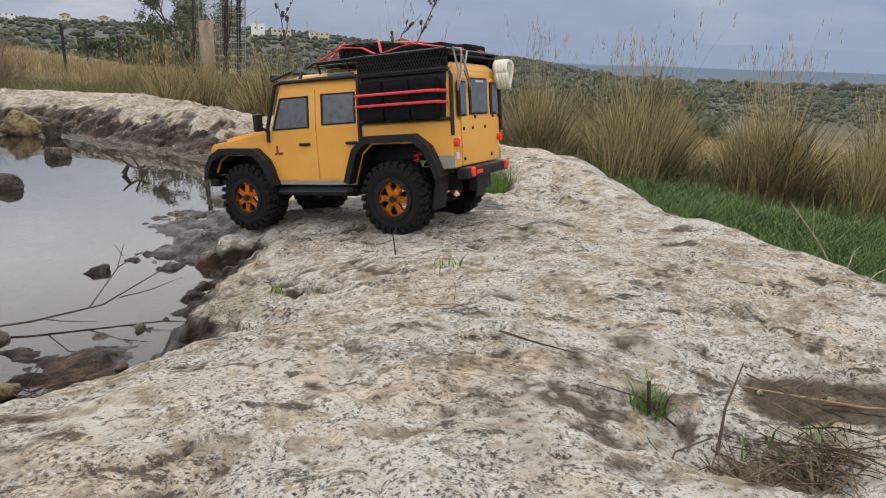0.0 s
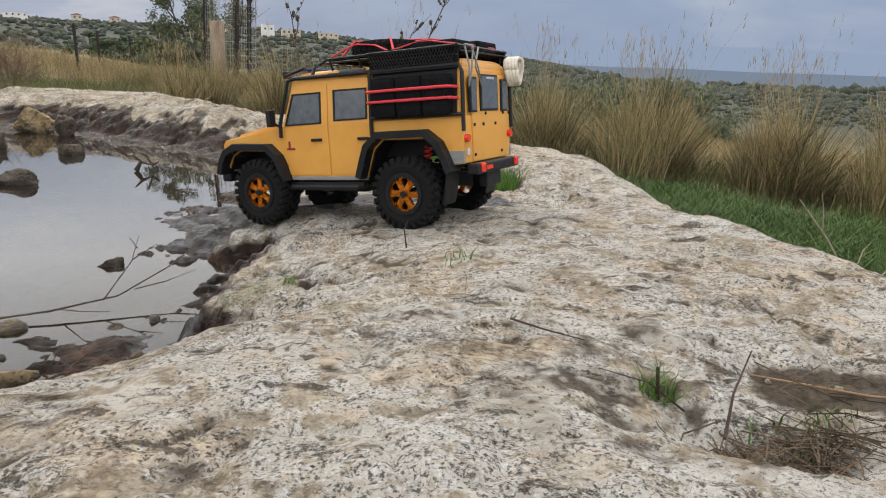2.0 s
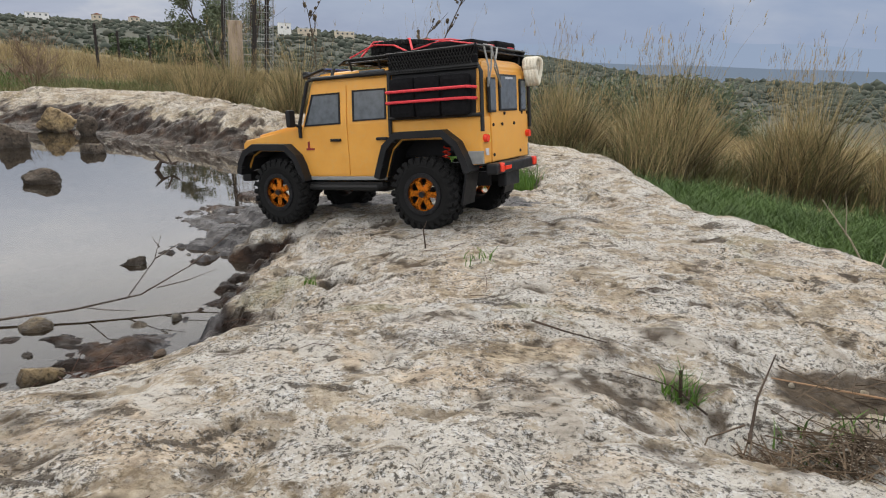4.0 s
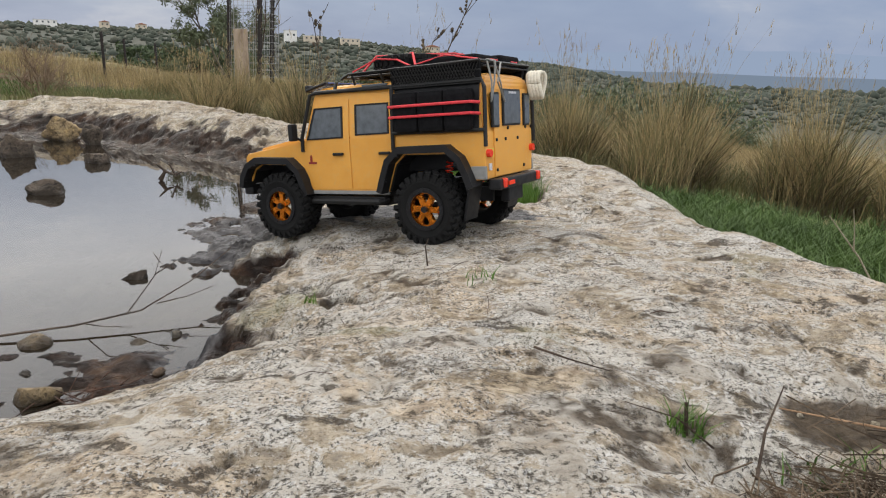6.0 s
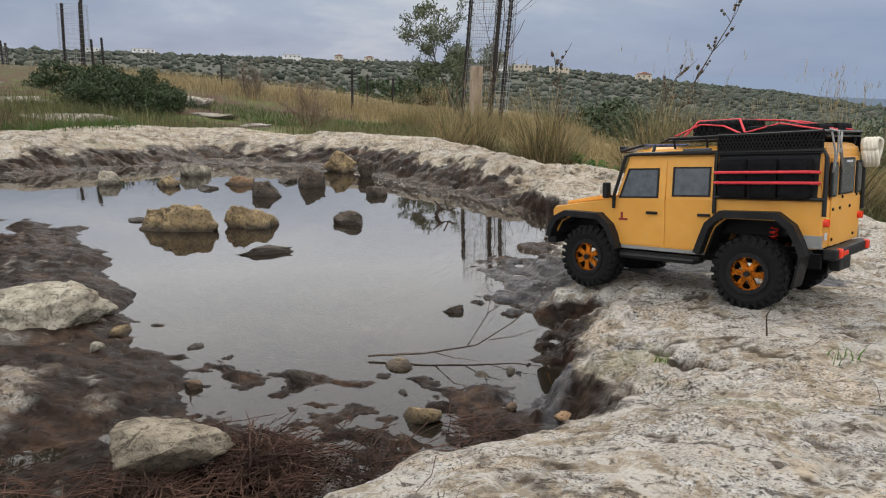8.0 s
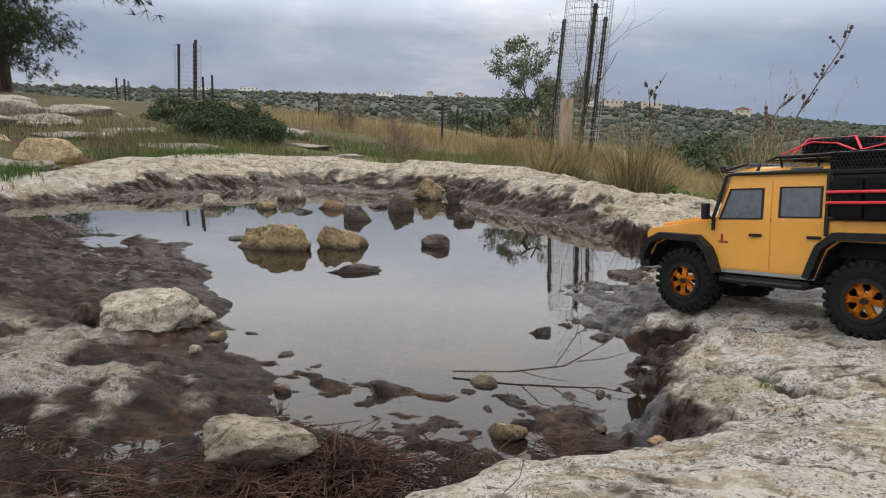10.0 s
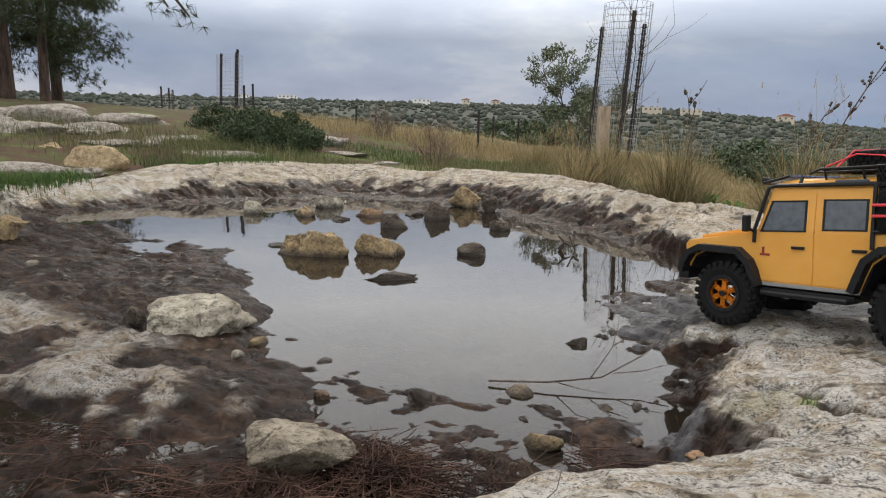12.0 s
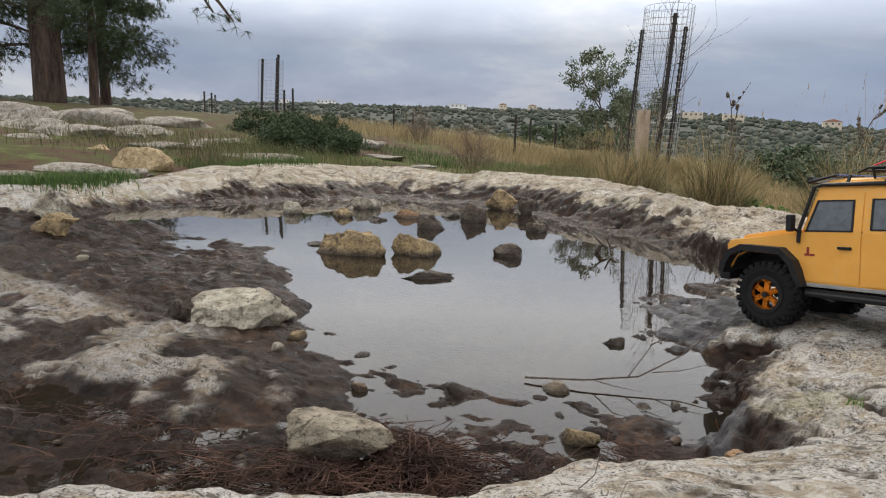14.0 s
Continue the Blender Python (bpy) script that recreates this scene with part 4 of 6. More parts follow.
    box(bm, (-0.2675, 0.000, 0.1900), (0.004, 0.130, 0.128), 0.0015)
    put("rear_door", bm, PAINT)
    for y, w, z, h, name in ((0.0, 0.066, 0.2265, 0.048, "rear_window"), (0.063, 0.020, 0.2230, 0.044, "quarter_window"), (-0.063, 0.020, 0.2230, 0.044, "quarter_window")):
        bm = bmesh.new()
        box(bm, (-0.2700, y, z), (0.004, w + 0.006, h + 0.006), 0.001)
        frame_ob = put(name, bm, BLACK, "black-framed dark rear pane")
        bm = bmesh.new()
        box(bm, (-0.2722, y, z), (0.002, w, h))
        put("pane", bm, GLASS, "", frame_ob)
    bm = bmesh.new()
    box(bm, (-0.2735, 0.0, 0.2480), (0.001, 0.030, 0.003))
    put("window_lettering", bm, STICKER_G)
    for y, z in ((0.060, 0.180), (0.025, 0.180), (-0.025, 0.180), (0.060, 0.136), (-0.050, 0.136), (0.015, 0.196), (-0.060, 0.196)):
        bm = bmesh.new()
        rod(bm, (-0.267, y, z), (-0.2715, y, z), 0.0024, seg=10)
        put("bolt", bm, BLACK)
    bm = bmesh.new()
    box(bm, (-0.2683, 0.079, 0.162), (0.0015, 0.016, 0.012))
    put("sticker", bm, STICKER_Y, "small yellow sticker")
    bm = bmesh.new()
    box(bm, (-0.2683, 0.082, 0.142), (0.0015, 0.010, 0.010))
    put("sticker", bm, STICKER_G, "small grey sticker")
    bm = bmesh.new()
    box(bm, (-0.277, 0, 0.1165), (0.020, 0.176, 0.016), 0.003)
    box(bm, (-0.268, 0, 0.100), (0.016, 0.060, 0.030), 0.003)
    bumper = put("rear_bumper", bm, BLACK)
    bm = bmesh.new()
    box(bm, (-0.2878, 0.045, 0.1165), (0.002, 0.024, 0.006), 0.0005)
    put("reflector", bm, REDLENS, "red reflector", bumper)
    # roof rack and load
    bm = bmesh.new()
    for y in (-0.090, -0.045, 0, 0.045, 0.090):
        rod(bm, (0.004, y, 0.289), (-0.264, y, 0.291), 0.0022, seg=6)
    for k in range(13):
        x = 0.004 - k * 0.0223
        slat = bmesh.new()
        rod(slat, (x, -0.090, 0.2895), (x, 0.090, 0.2895), 0.002, seg=6)
        put("rack_slat", slat, STEELBAR)
    for s in (-1, 1):
        tube(bm, [(0.004, s * 0.090, 0.287), (-0.014, s * 0.094, 0.2965), (-0.262, s * 0.099, 0.300)], 0.003, 8)
        for k in range(5):
            rod(bm, (-0.020 - k * 0.059, s * 0.086, 0.273), (-0.020 - k * 0.059, s * 0.094, 0.298), 0.002, seg=6)
    rod(bm, (-0.262, -0.099, 0.300), (-0.262, 0.099, 0.300), 0.003)
    put("roof_rack", bm, STEELBAR, "black tube roof rack")
    bm = bmesh.new()
    for x, y, sx, sy, sz in ((-0.195, 0.040, 0.110, 0.080, 0.026), (-0.200, -0.045, 0.105, 0.078, 0.030), (-0.030, 0.0, 0.050, 0.150, 0.008)):
        box(bm, (x, y, 0.2915 + sz / 2), (sx, sy, sz), 0.006)
    put("roof_bag", bm, FABRIC, "black luggage bags on the rack")
    bm = bmesh.new()
    lathe(bm, [(0.030, -0.019), (0.044, -0.021), (0.052, -0.019), (0.0565, -0.012), (0.0565, 0.012), (0.052, 0.019), (0.044, 0.021), (0.030, 0.019)], 40)
    for k in range(30):
        for yy, sh in ((-0.012, 0), (0.0, 0.5), (0.012, 0)):
            a = (k + sh) * 2 * math.pi / 30
            bmesh.ops.create_cube(bm, size=1.0, matrix=Matrix.Rotation(a, 4, "Y") @ Matrix.Translation((0, yy, 0.0568)) @ Matrix.Diagonal((0.007, 0.0095, 0.005, 1)))
    bmesh.ops.rotate(bm, verts=bm.verts, cent=(0, 0, 0), matrix=Matrix.Rotation(radians(90), 3, "X"))
    bmesh.ops.translate(bm, verts=bm.verts, vec=(-0.082, 0.012, 0.3165))
    spare = put("spare_tyre", bm, RUBBER, "black spare tyre lying flat on the rack")
    bm = bmesh.new()
    tube(bm, [(-0.030, 0.074, 0.300), (-0.048, 0.056, 0.3375), (-0.082, 0.012, 0.3395), (-0.115, -0.034, 0.3375), (-0.138, -0.062, 0.300)], 0.0020, 6)
    tube(bm, [(-0.026, -0.056, 0.300), (-0.045, -0.030, 0.3375), (-0.082, 0.012, 0.3405), (-0.118, 0.052, 0.3375), (-0.140, 0.080, 0.300)], 0.0020, 6)
    tube(bm, [(-0.140, 0.092, 0.300), (-0.100, 0.073, 0.322), (-0.060, 0.074, 0.328), (-0.020, 0.090, 0.301)], 0.0020, 6)
    tube(bm, [(-0.082, 0.012, 0.3405), (-0.180, 0.020, 0.3305), (-0.262, 0.030, 0.304)], 0.0020, 6)
    tube(bm, [(-0.100, -0.020, 0.3395), (-0.190, -0.030, 0.3285), (-0.262, -0.050, 0.304)], 0.0020, 6)
    tube(bm, [(-0.140, 0.092, 0.302), (-0.190, 0.070, 0.3215), (-0.262, 0.094, 0.302)], 0.0020, 6)
    put("cord_net", bm, REDCORD, "red elastic cords over the load", spare)
    for y0, y1 in ((0.070, 0.035), (0.064, 0.085)):
        bm = bmesh.new()
        tube(bm, [(-0.262, y0, 0.304), (-0.274, y0, 0.300), (-0.2765, (y0 + y1) / 2, 0.262), (-0.275, y1, 0.235), (-0.2765, (y0 + y1) / 2 + 0.01, 0.262), (-0.270, y1, 0.298)], 0.0016, 6)
        put("tie_cord", bm, GREYTRIM)
    bm = bmesh.new()
    rod(bm, (-0.240, 0.066, 0.296), (-0.246, -0.066, 0.294), 0.012, seg=14)
    put("rolled_bag", bm, FABRIC, "black rolled bag")
    bm = bmesh.new()
    for k in range(4):
        pts = [(-0.274 - 0.005 * k + 0.002 * math.sin(2 * a), -0.086 - 0.002 * k + 0.014 * math.cos(a), 0.262 + 0.021 * math.sin(a)) for a in [i * 2 * math.pi / 20 for i in range(21)]]
        tube(bm, pts, 0.0046, 7)
    put("rope_coil", bm, ROPE, "coil of off-white rope", smooth=True)
    # chassis, axles, shocks
    bm = bmesh.new()
    for s in (-1, 1):
        box(bm, (-0.010, s * 0.034, 0.098), (0.480, 0.008, 0.022))
    box(bm, (0.000, 0, 0.105), (0.300, 0.110, 0.026), 0.004)
    box(bm, (0.165, 0, 0.142), (0.130, 0.108, 0.024), 0.003)
    box(bm, (-0.165, 0, 0.148), (0.150, 0.108, 0.028), 0.003)
    box(bm, (0.000, 0, 0.086), (0.080, 0.070, 0.022), 0.006)
    rod(bm, (0.138, 0, 0.084), (0.010, 0, 0.090), 0.004)
    rod(bm, (-0.162, 0, 0.084), (-0.010, 0, 0.090), 0.004)
    for s in (-1, 1):
        rod(bm, (0.133, s * 0.040, 0.077), (0.020, s * 0.030, 0.092), 0.003)
        rod(bm, (-0.157, s * 0.040, 0.077), (-0.020, s * 0.030, 0.092), 0.003)
    put("chassis", bm, BLACK)
    for x in (0.143, -0.167):
        bm = bmesh.new()
        rod(bm, (x, -0.085, 0.0825), (x, 0.085, 0.0825), 0.0075, seg=12)
        bmesh.ops.create_uvsphere(bm, u_segments=14, v_segments=8, radius=0.017, matrix=Matrix.Translation((x, 0.015, 0.0825)))
        put("axle", bm, BLACK)
        for s in (-1, 1):
            bm = bmesh.new()
            rod(bm, (x, s * 0.062, 0.086), (x - 0.010, s * 0.066, 0.120), 0.0028, seg=8)
            shock = put("shock_absorber", bm, CHROME, "steel shock with red coil spring")
            bm = bmesh.new()
            tube(bm, [(x - 0.010 - 0.012 * i / 60 + 0.0065 * math.cos(i * 0.75), s * 0.067 + 0.0065 * math.sin(i * 0.75), 0.098 + 0.052 * i / 60) for i in range(61)], 0.0013, 5)
            put("spring", bm, REDLENS, "red coil spring", shock)
    for x in (0.143, -0.167):
        for s in (-1, 1):
            make_wheel(truck, x, s * 0.098, s, 0.3 + x * 5 + s)
    return truck


truck = make_truck()
truck.matrix_world = pose(-0.139, 1.250, 0.119) @ Matrix.Rotation(radians(153.8), 4, "Z") @ Matrix.Rotation(radians(6.4), 4, "Y") @ Matrix.Rotation(radians(2.2), 4, "X")


# ---------------------------------------------------------------- stones
def stone_mesh(name, size, seed, material, detail=3, sharp=0.5, flat=0.0, cut=(0.24, 0.42), rough=1.0):
    """A broken limestone lump: a ball cut by planes, then roughened."""
    rng = random.Random(seed)
    bm = bmesh.new()
    bmesh.ops.create_icosphere(bm, subdivisions=detail, radius=0.5)
    cuts = [(Vector((rng.gauss(0, 1), rng.gauss(0, 1), rng.gauss(0, 0.8))).normalized(), rng.uniform(*cut)) for _ in range(13)]
    off = Vector((rng.uniform(0, 50), rng.uniform(0, 50), rng.uniform(0, 50)))
    for v in bm.verts:
        p = v.co.copy()
        for n, d in cuts:
            over = p.dot(n) - d
            if over > 0:
                p -= n * over * (0.78 + 0.4 * sharp)
        p *= 1 + rough * (0.20 * noise.fractal(p * 2.6 + off, 0.8, 2.1, 5) + 0.07 * noise.noise(p * 9 + off) + 0.035 * noise.noise(p * 21 + off))
        if flat and p.z > flat * 0.5:
            p.z = flat * 0.5 + (p.z - flat * 0.5) * 0.25
        v.co = Vector((p.x * size[0], p.y * size[1], p.z * size[2])) * 1.15
    me = bpy.data.meshes.new(name)
    bm.to_mesh(me)
    bm.free()
    me.materials.append(material)
    me.polygons.foreach_set("use_smooth", [True] * len(me.polygons))
    return me


def stone(name, x, y, base, size, seed, material, label, turn=0.0, detail=3, group="", flat=0.0, **shape):
    ob = new(name, stone_mesh(name, size, seed, material, detail, flat=flat, **shape))
    ob.matrix_world = pose(x, y, base + size[2] * 0.36, 0, 0, turn)
    return tagged(ob, label, "stone", group)


POOL = "stones in the pool"
for name, x, y, size, seed, material, label, turn in (
    ("boulder", -2.10, 1.62, (0.30, 0.22, 0.22), 3, STONE_TAN, "tan limestone boulder standing in the pool", 30),
    ("boulder", -1.89, 1.80, (0.22, 0.18, 0.22), 8, STONE_TAN, "pointed tan boulder standing in the pool", 70),
    ("stone", -1.78, 0.51, (0.075, 0.075, 0.08), 7, STONE_DARK, "small dark round stone beside a pale boulder", 0),
    ("stone", -2.65, 2.72, (0.22, 0.15, 0.10), 11, STONE_RUST, "low rust-coloured stone in the pool", 35),
    ("stone", -2.28, 2.46, (0.18, 0.15, 0.15), 12, STONE_DARK, "dark mossy stone in shallow water", 10),
    ("stone", -2.26, 2.88, (0.22, 0.19, 0.22), 13, STONE_DARK, "dark brown stone by the far bank", 50),
    ("stone", -2.40, 3.52, (0.22, 0.18, 0.20), 14, STONE_TAN, "yellowish stone at the foot of the bank", 15),
    ("stone", -2.16, 3.42, (0.13, 0.12, 0.15), 15, STONE_DARK, "dark stone at the foot of the bank", 80),
    ("stone", -1.77, 2.76, (0.125, 0.10, 0.12), 16, STONE_DARK, "small dark stone in open water", 5),
    ("stone", -1.55, 2.03, (0.16, 0.10, 0.10), 17, STONE_DARK, "flat dark brown stone in open water", 20),
    ("stone", -3.13, 2.90, (0.20, 0.17, 0.19), 18, STONE_PALE, "grey stone at the far shore", 60),
    ("stone", -2.97, 2.48, (0.16, 0.12, 0.11), 19, STONE_TAN, "mottled stone at the far shore", 0),
    ("stone", -2.69, 2.50, (0.13, 0.09, 0.07), 20, STONE_DARK, "low dark stone in the pool", 33),
    ("stone", -2.48, 2.95, (0.13, 0.11, 0.10), 21, STONE_DARK, "low dark stone by the far bank", 75),
    ("stone", -2.37, 1.66, (0.10, 0.08, 0.05), 22, STONE_DARK, "small flat stone beside a boulder", 12),
    ("stone", -1.56, 1.42, (0.24, 0.07, 0.05), 23, STONE_DARK, "long low wet stone at water level", 40),
    ("stone", -3.30, 2.36, (0.15, 0.13, 0.14), 24, STONE_PALE, "grey stone at the pool's western shore", 15),
    ("stone", -3.95, 1.20, (0.20, 0.18, 0.22), 25, STONE_PALE, "pale stone at the pool's end", 45),
    ("stone", -3.35, 0.95, (0.19, 0.15, 0.16), 26, STONE_TAN, "tan stone on the wet flats", 70),
    ("stone", -0.725, 1.10, (0.058, 0.035, 0.045), 27, STONE_DARK, "small dark rock chip in open water", 25),
):
    floor = rock_height(x, y)
    under = floor - 0.02 if floor > WATER - 0.03 else WATER - size[2] * 0.42
    stone(name, x, y, max(under, WATER - size[2] * 0.42), size, seed, material, label, turn, 5 if size[0] > 0.18 else 4, POOL if name == "stone" else "boulders in the pool")

for k, (x, y, s, material) in enumerate((
    (-1.06, 0.46, 0.050, STONE_RUST), (-0.725, 0.71, 0.075, STONE_TAN), (-0.485, 0.785, 0.036, STONE_PALE), (-0.54, 0.74, 0.042, STONE_TAN),
    (-0.585, 0.51, 0.080, STONE_TAN), (-1.36, 0.50, 0.05, STONE_PALE), (-1.40, 0.60, 0.060, STONE_TAN), (-0.66, 0.60, 0.030, STONE_DARK),
    (-0.88, 0.56, 0.055, STONE_DARK), (-1.20, 0.62, 0.050, STONE_DARK), (-0.44, 0.62, 0.034, STONE_RUST), (-0.33, 0.56, 0.040, STONE_RUST),
    (-2.75, 0.75, 0.070, STONE_PALE), (-2.2, 0.12, 0.050, STONE_PALE), (-1.62, 0.05, 0.030, STONE_PALE), (-1.30, -0.05, 0.020, STONE_PALE),
    (0.50, 0.24, 0.012, STONE_PALE), (0.43, 0.25, 0.010, STONE_PALE), (-3.5, 2.75, 0.09, STONE_DARK), (-2.85, 3.3, 0.10, STONE_DARK), (-1.95, 3.25, 0.07, STONE_DARK))):
    base = max(rock_height(x, y), WATER - s * 0.2) - s * 0.08
    stone("pebble", x, y, base, (s, s * 0.72, s * 0.55), 60 + k, material, "small loose stone on wet rock" if y < 1 else "small dark stone at the shore", k * 47, 2, "pebbles round the pool")

stone("boulder", -1.605, 0.590, 0.012, (0.275, 0.20, 0.145), 5, STONE_PALE, "pale rounded boulder on the muddy shelf", 50, 5, "boulders in the pool", 0.0, cut=(0.34, 0.46), rough=0.55)
stone("stone", -0.880, 0.200, 0.025, (0.195, 0.125, 0.135), 31, STONE_SLAB, "pale broken block among pine needles", 42, 5, POOL, 0.40, cut=(0.17, 0.34), rough=0.75)

# limestone on the slope beyond the pool
SLOPE_PALE = stone_material("slope_limestone", (0.19, 0.145, 0.10), (0.50, 0.465, 0.41), (0.20, 0.135, 0.085))
SLOPE_TAN = stone_material("slope_block", (0.32, 0.22, 0.11), (0.62, 0.48, 0.29), (0.50, 0.36, 0.20))
for k, (x, y, size, tan_one) in enumerate((
    (-5.85, 2.92, (0.62, 0.42, 0.40), True), (-5.75, 2.35, (0.72, 0.40, 0.22), False), (-5.55, 2.62, (0.40, 0.30, 0.22), False), (-5.70, 1.75, (0.60, 0.42, 0.20), False),
    (-6.20, 4.52, (0.85, 0.34, 0.20), False), (-9.2, 3.60, (1.5, 0.7, 0.55), False), (-8.7, 4.55, (1.5, 0.7, 0.55), False), (-8.4, 3.55, (1.0, 0.6, 0.45), False),
    (-7.0, 3.85, (0.75, 0.45, 0.25), False), (-7.6, 5.15, (0.9, 0.5, 0.30), False), (-9.9, 4.75, (1.3, 0.8, 0.7), False), (-10.4, 3.6, (1.4, 0.8, 0.7), False),
    (-6.75, 7.0, (0.8, 0.4, 0.4), False), (-5.95, 6.5, (0.6, 0.3, 0.16), False), (-5.2, 6.4, (0.5, 0.25, 0.12), False), (-8.0, 3.0, (0.5, 0.35, 0.2), False),
    (-9.6, 5.6, (1.1, 0.6, 0.5), False), (-11.6, 5.6, (1.2, 0.8, 0.5), False), (-7.9, 2.2, (0.45, 0.4, 0.25), True), (-6.6, 6.2, (0.35, 0.3, 0.3), True),
    (-8.1, 4.15, (0.5, 0.35, 0.2), False), (-7.3, 4.5, (0.35, 0.25, 0.18), False), (-6.9, 3.1, (0.25, 0.2, 0.12), True), (-10.8, 4.9, (0.9, 0.5, 0.4), False))):
    if not tan_one:
        size = (size[0] * 1.15, size[1] * 1.0, size[2] * 0.62)
    ob = stone("limestone_block", x, y, land_height(x, y) - size[2] * 0.46, size, 200 + k, SLOPE_TAN if tan_one else SLOPE_PALE,
               "squared tan limestone block on grass" if tan_one else "weathered pale limestone lying in grass", 20 + k * 31 % 50, 4, "limestone on the slope", 0.0)


# ---------------------------------------------------------------- twigs and litter
def litter(name, spots, material, label, seed, lift=0.012, size=1.0):
    """Loose needles and stalks lying crosswise: cx, cy, rx, ry, count."""
    rng = random.Random(seed)
    bm = bmesh.new()
    for cx, cy, rx, ry, count in spots:
        for _ in range(count):
            x, y = cx + rng.gauss(0, rx), cy + rng.gauss(0, ry)
            a, ln = rng.uniform(0, math.pi), rng.uniform(0.04, 0.13) * size
            dx, dy = math.cos(a) * ln / 2, math.sin(a) * ln / 2
            z = max(rock_height(x, y), WATER - 0.004)
            heap = max(0.0, 1 - math.hypot((x - cx) / rx, (y - cy) / ry) / 2)
            z0 = z + rng.uniform(0.001, lift + 0.035 * heap)
            tilt = rng.uniform(-0.25, 0.25) * ln / 2
            mid = rng.uniform(-0.012, 0.012)
            bow = mid * 26
            tube(bm, [(x - dx, y - dy, z0 - tilt), (x - dy * bow, y + dx * bow, z0 + 0.004), (x + dx, y + dy, z0 + tilt)], rng.uniform(0.0005, 0.0011) * size, 3)
    ob = part(name, bm, material)
    return tagged(ob, label, "plant litter", kind="stuff")


litter("needle_litter", [(-0.76, 0.27, 0.060, 0.045, 620), (-0.85, 0.125, 0.055, 0.028, 260), (-0.60, 0.33, 0.07, 0.035, 110), (-1.22, 0.03, 0.10, 0.045, 110), (-1.00, 0.04, 0.06, 0.035, 80), (-0.45, 0.47, 0.06, 0.04, 60), (-1.5, -0.1, 0.12, 0.08, 70)],
       NEEDLE, "brown fallen pine needles washed against the rock", 5)
litter("scattered_needles", [(0.10, 0.40, 0.22, 0.16, 9), (0.05, 0.70, 0.25, 0.12, 6), (-0.30, 0.0, 0.20, 0.10, 7), (-0.65, -0.10, 0.15, 0.06, 6), (0.35, 0.6, 0.2, 0.2, 6)],
       NEEDLE, "single dry pine needles scattered on the rock", 9, 0.002, 0.5)
litter("dry_stalk_litter", [(0.385, 0.100, 0.036, 0.016, 150), (0.47, 0.20, 0.05, 0.03, 12)], bark_material("dry_stalks", (0.03, 0.021, 0.014), (0.13, 0.092, 0.06)), "dry grass stalks and needles in a rock hollow", 6, 0.004, 0.8)


def branch(points, r, label, material=TWIG, forks=(), name="branch", category="branch"):
    bm = bmesh.new()
    tube(bm, points, r, 6, r * 0.35)
    for fork in forks:
        tube(bm, fork, r * 0.55, 5, r * 0.2)
    return tagged(part(name, bm, material), label, category)


branch([(-0.80, 0.72, 0.038), (-0.68, 0.77, 0.045), (-0.58, 0.84, 0.055), (-0.52, 0.95, 0.085), (-0.47, 1.06, 0.13)], 0.0026, "thin dead branch lying in shallow water",
       forks=([(-0.60, 0.82, 0.052), (-0.575, 0.90, 0.11), (-0.58, 0.95, 0.15)], [(-0.578, 0.905, 0.11), (-0.54, 0.95, 0.135)], [(-0.56, 0.87, 0.06), (-0.50, 0.88, 0.075), (-0.45, 0.92, 0.09)],
              [(-0.66, 0.78, 0.046), (-0.60, 0.74, 0.06), (-0.54, 0.74, 0.062)], [(-0.576, 0.93, 0.13), (-0.61, 0.97, 0.14)]))
branch([(-1.26, 2.36, 0.032), (-1.24, 2.37, 0.07), (-1.20, 2.38, 0.055), (-1.22, 2.37, 0.105)], 0.012, "twisted dark twig standing in the pool",
       forks=([(-1.24, 2.37, 0.07), (-1.27, 2.36, 0.10)], [(-1.20, 2.38, 0.056), (-1.17, 2.38, 0.07)]))
branch([(0.155, 0.285, rock_height(0.155, 0.285) + 0.006), (0.19, 0.265, rock_height(0.19, 0.265) + 0.006), (0.23, 0.245, rock_height(0.23, 0.245) + 0.006)], 0.0016, "short dry twig lying on the rock")
branch([(0.006, 0.778, rock_height(0.006, 0.778) - 0.004), (0.000, 0.780, 0.232), (0.006, 0.780, 0.248)], 0.0018, "dry sprig standing in a rock crack")
z0 = land_height(0.98, 0.95)
branch([(0.98, 0.95, z0 - 0.02), (0.955, 0.97, 0.10), (0.90, 0.99, 0.19), (0.84, 1.02, 0.27)], 0.0030, "bare pale twig growing beside the rock",
       material=bark_material("pale_twig", (0.22, 0.18, 0.13), (0.45, 0.39, 0.30)),
       forks=([(0.955, 0.97, 0.10), (0.975, 0.98, 0.17), (0.99, 0.98, 0.19)], [(0.89, 0.995, 0.20), (0.885, 1.0, 0.25), (0.875, 1.0, 0.29)], [(0.975, 0.96, 0.08), (1.03, 0.97, 0.13), (1.08, 0.98, 0.15)]))
branch([(0.62, 0.20, 0.225), (0.52, 0.215, 0.222), (0.40, 0.235, 0.232)], 0.0022, "dry stalk lying across a rock hollow", bark_material("tan_stalk", (0.24, 0.14, 0.08), (0.42, 0.28, 0.17)))
branch([(0.335, 0.125, 0.222), (0.355, 0.165, 0.245), (0.385, 0.205, 0.272)], 0.0018, "grey dead stem leaning out of a hollow")
branch([(0.31, 0.160, 0.228), (0.28, 0.180, 0.246), (0.235, 0.195, 0.252)], 0.0012, "brown dead stem by a small weed")


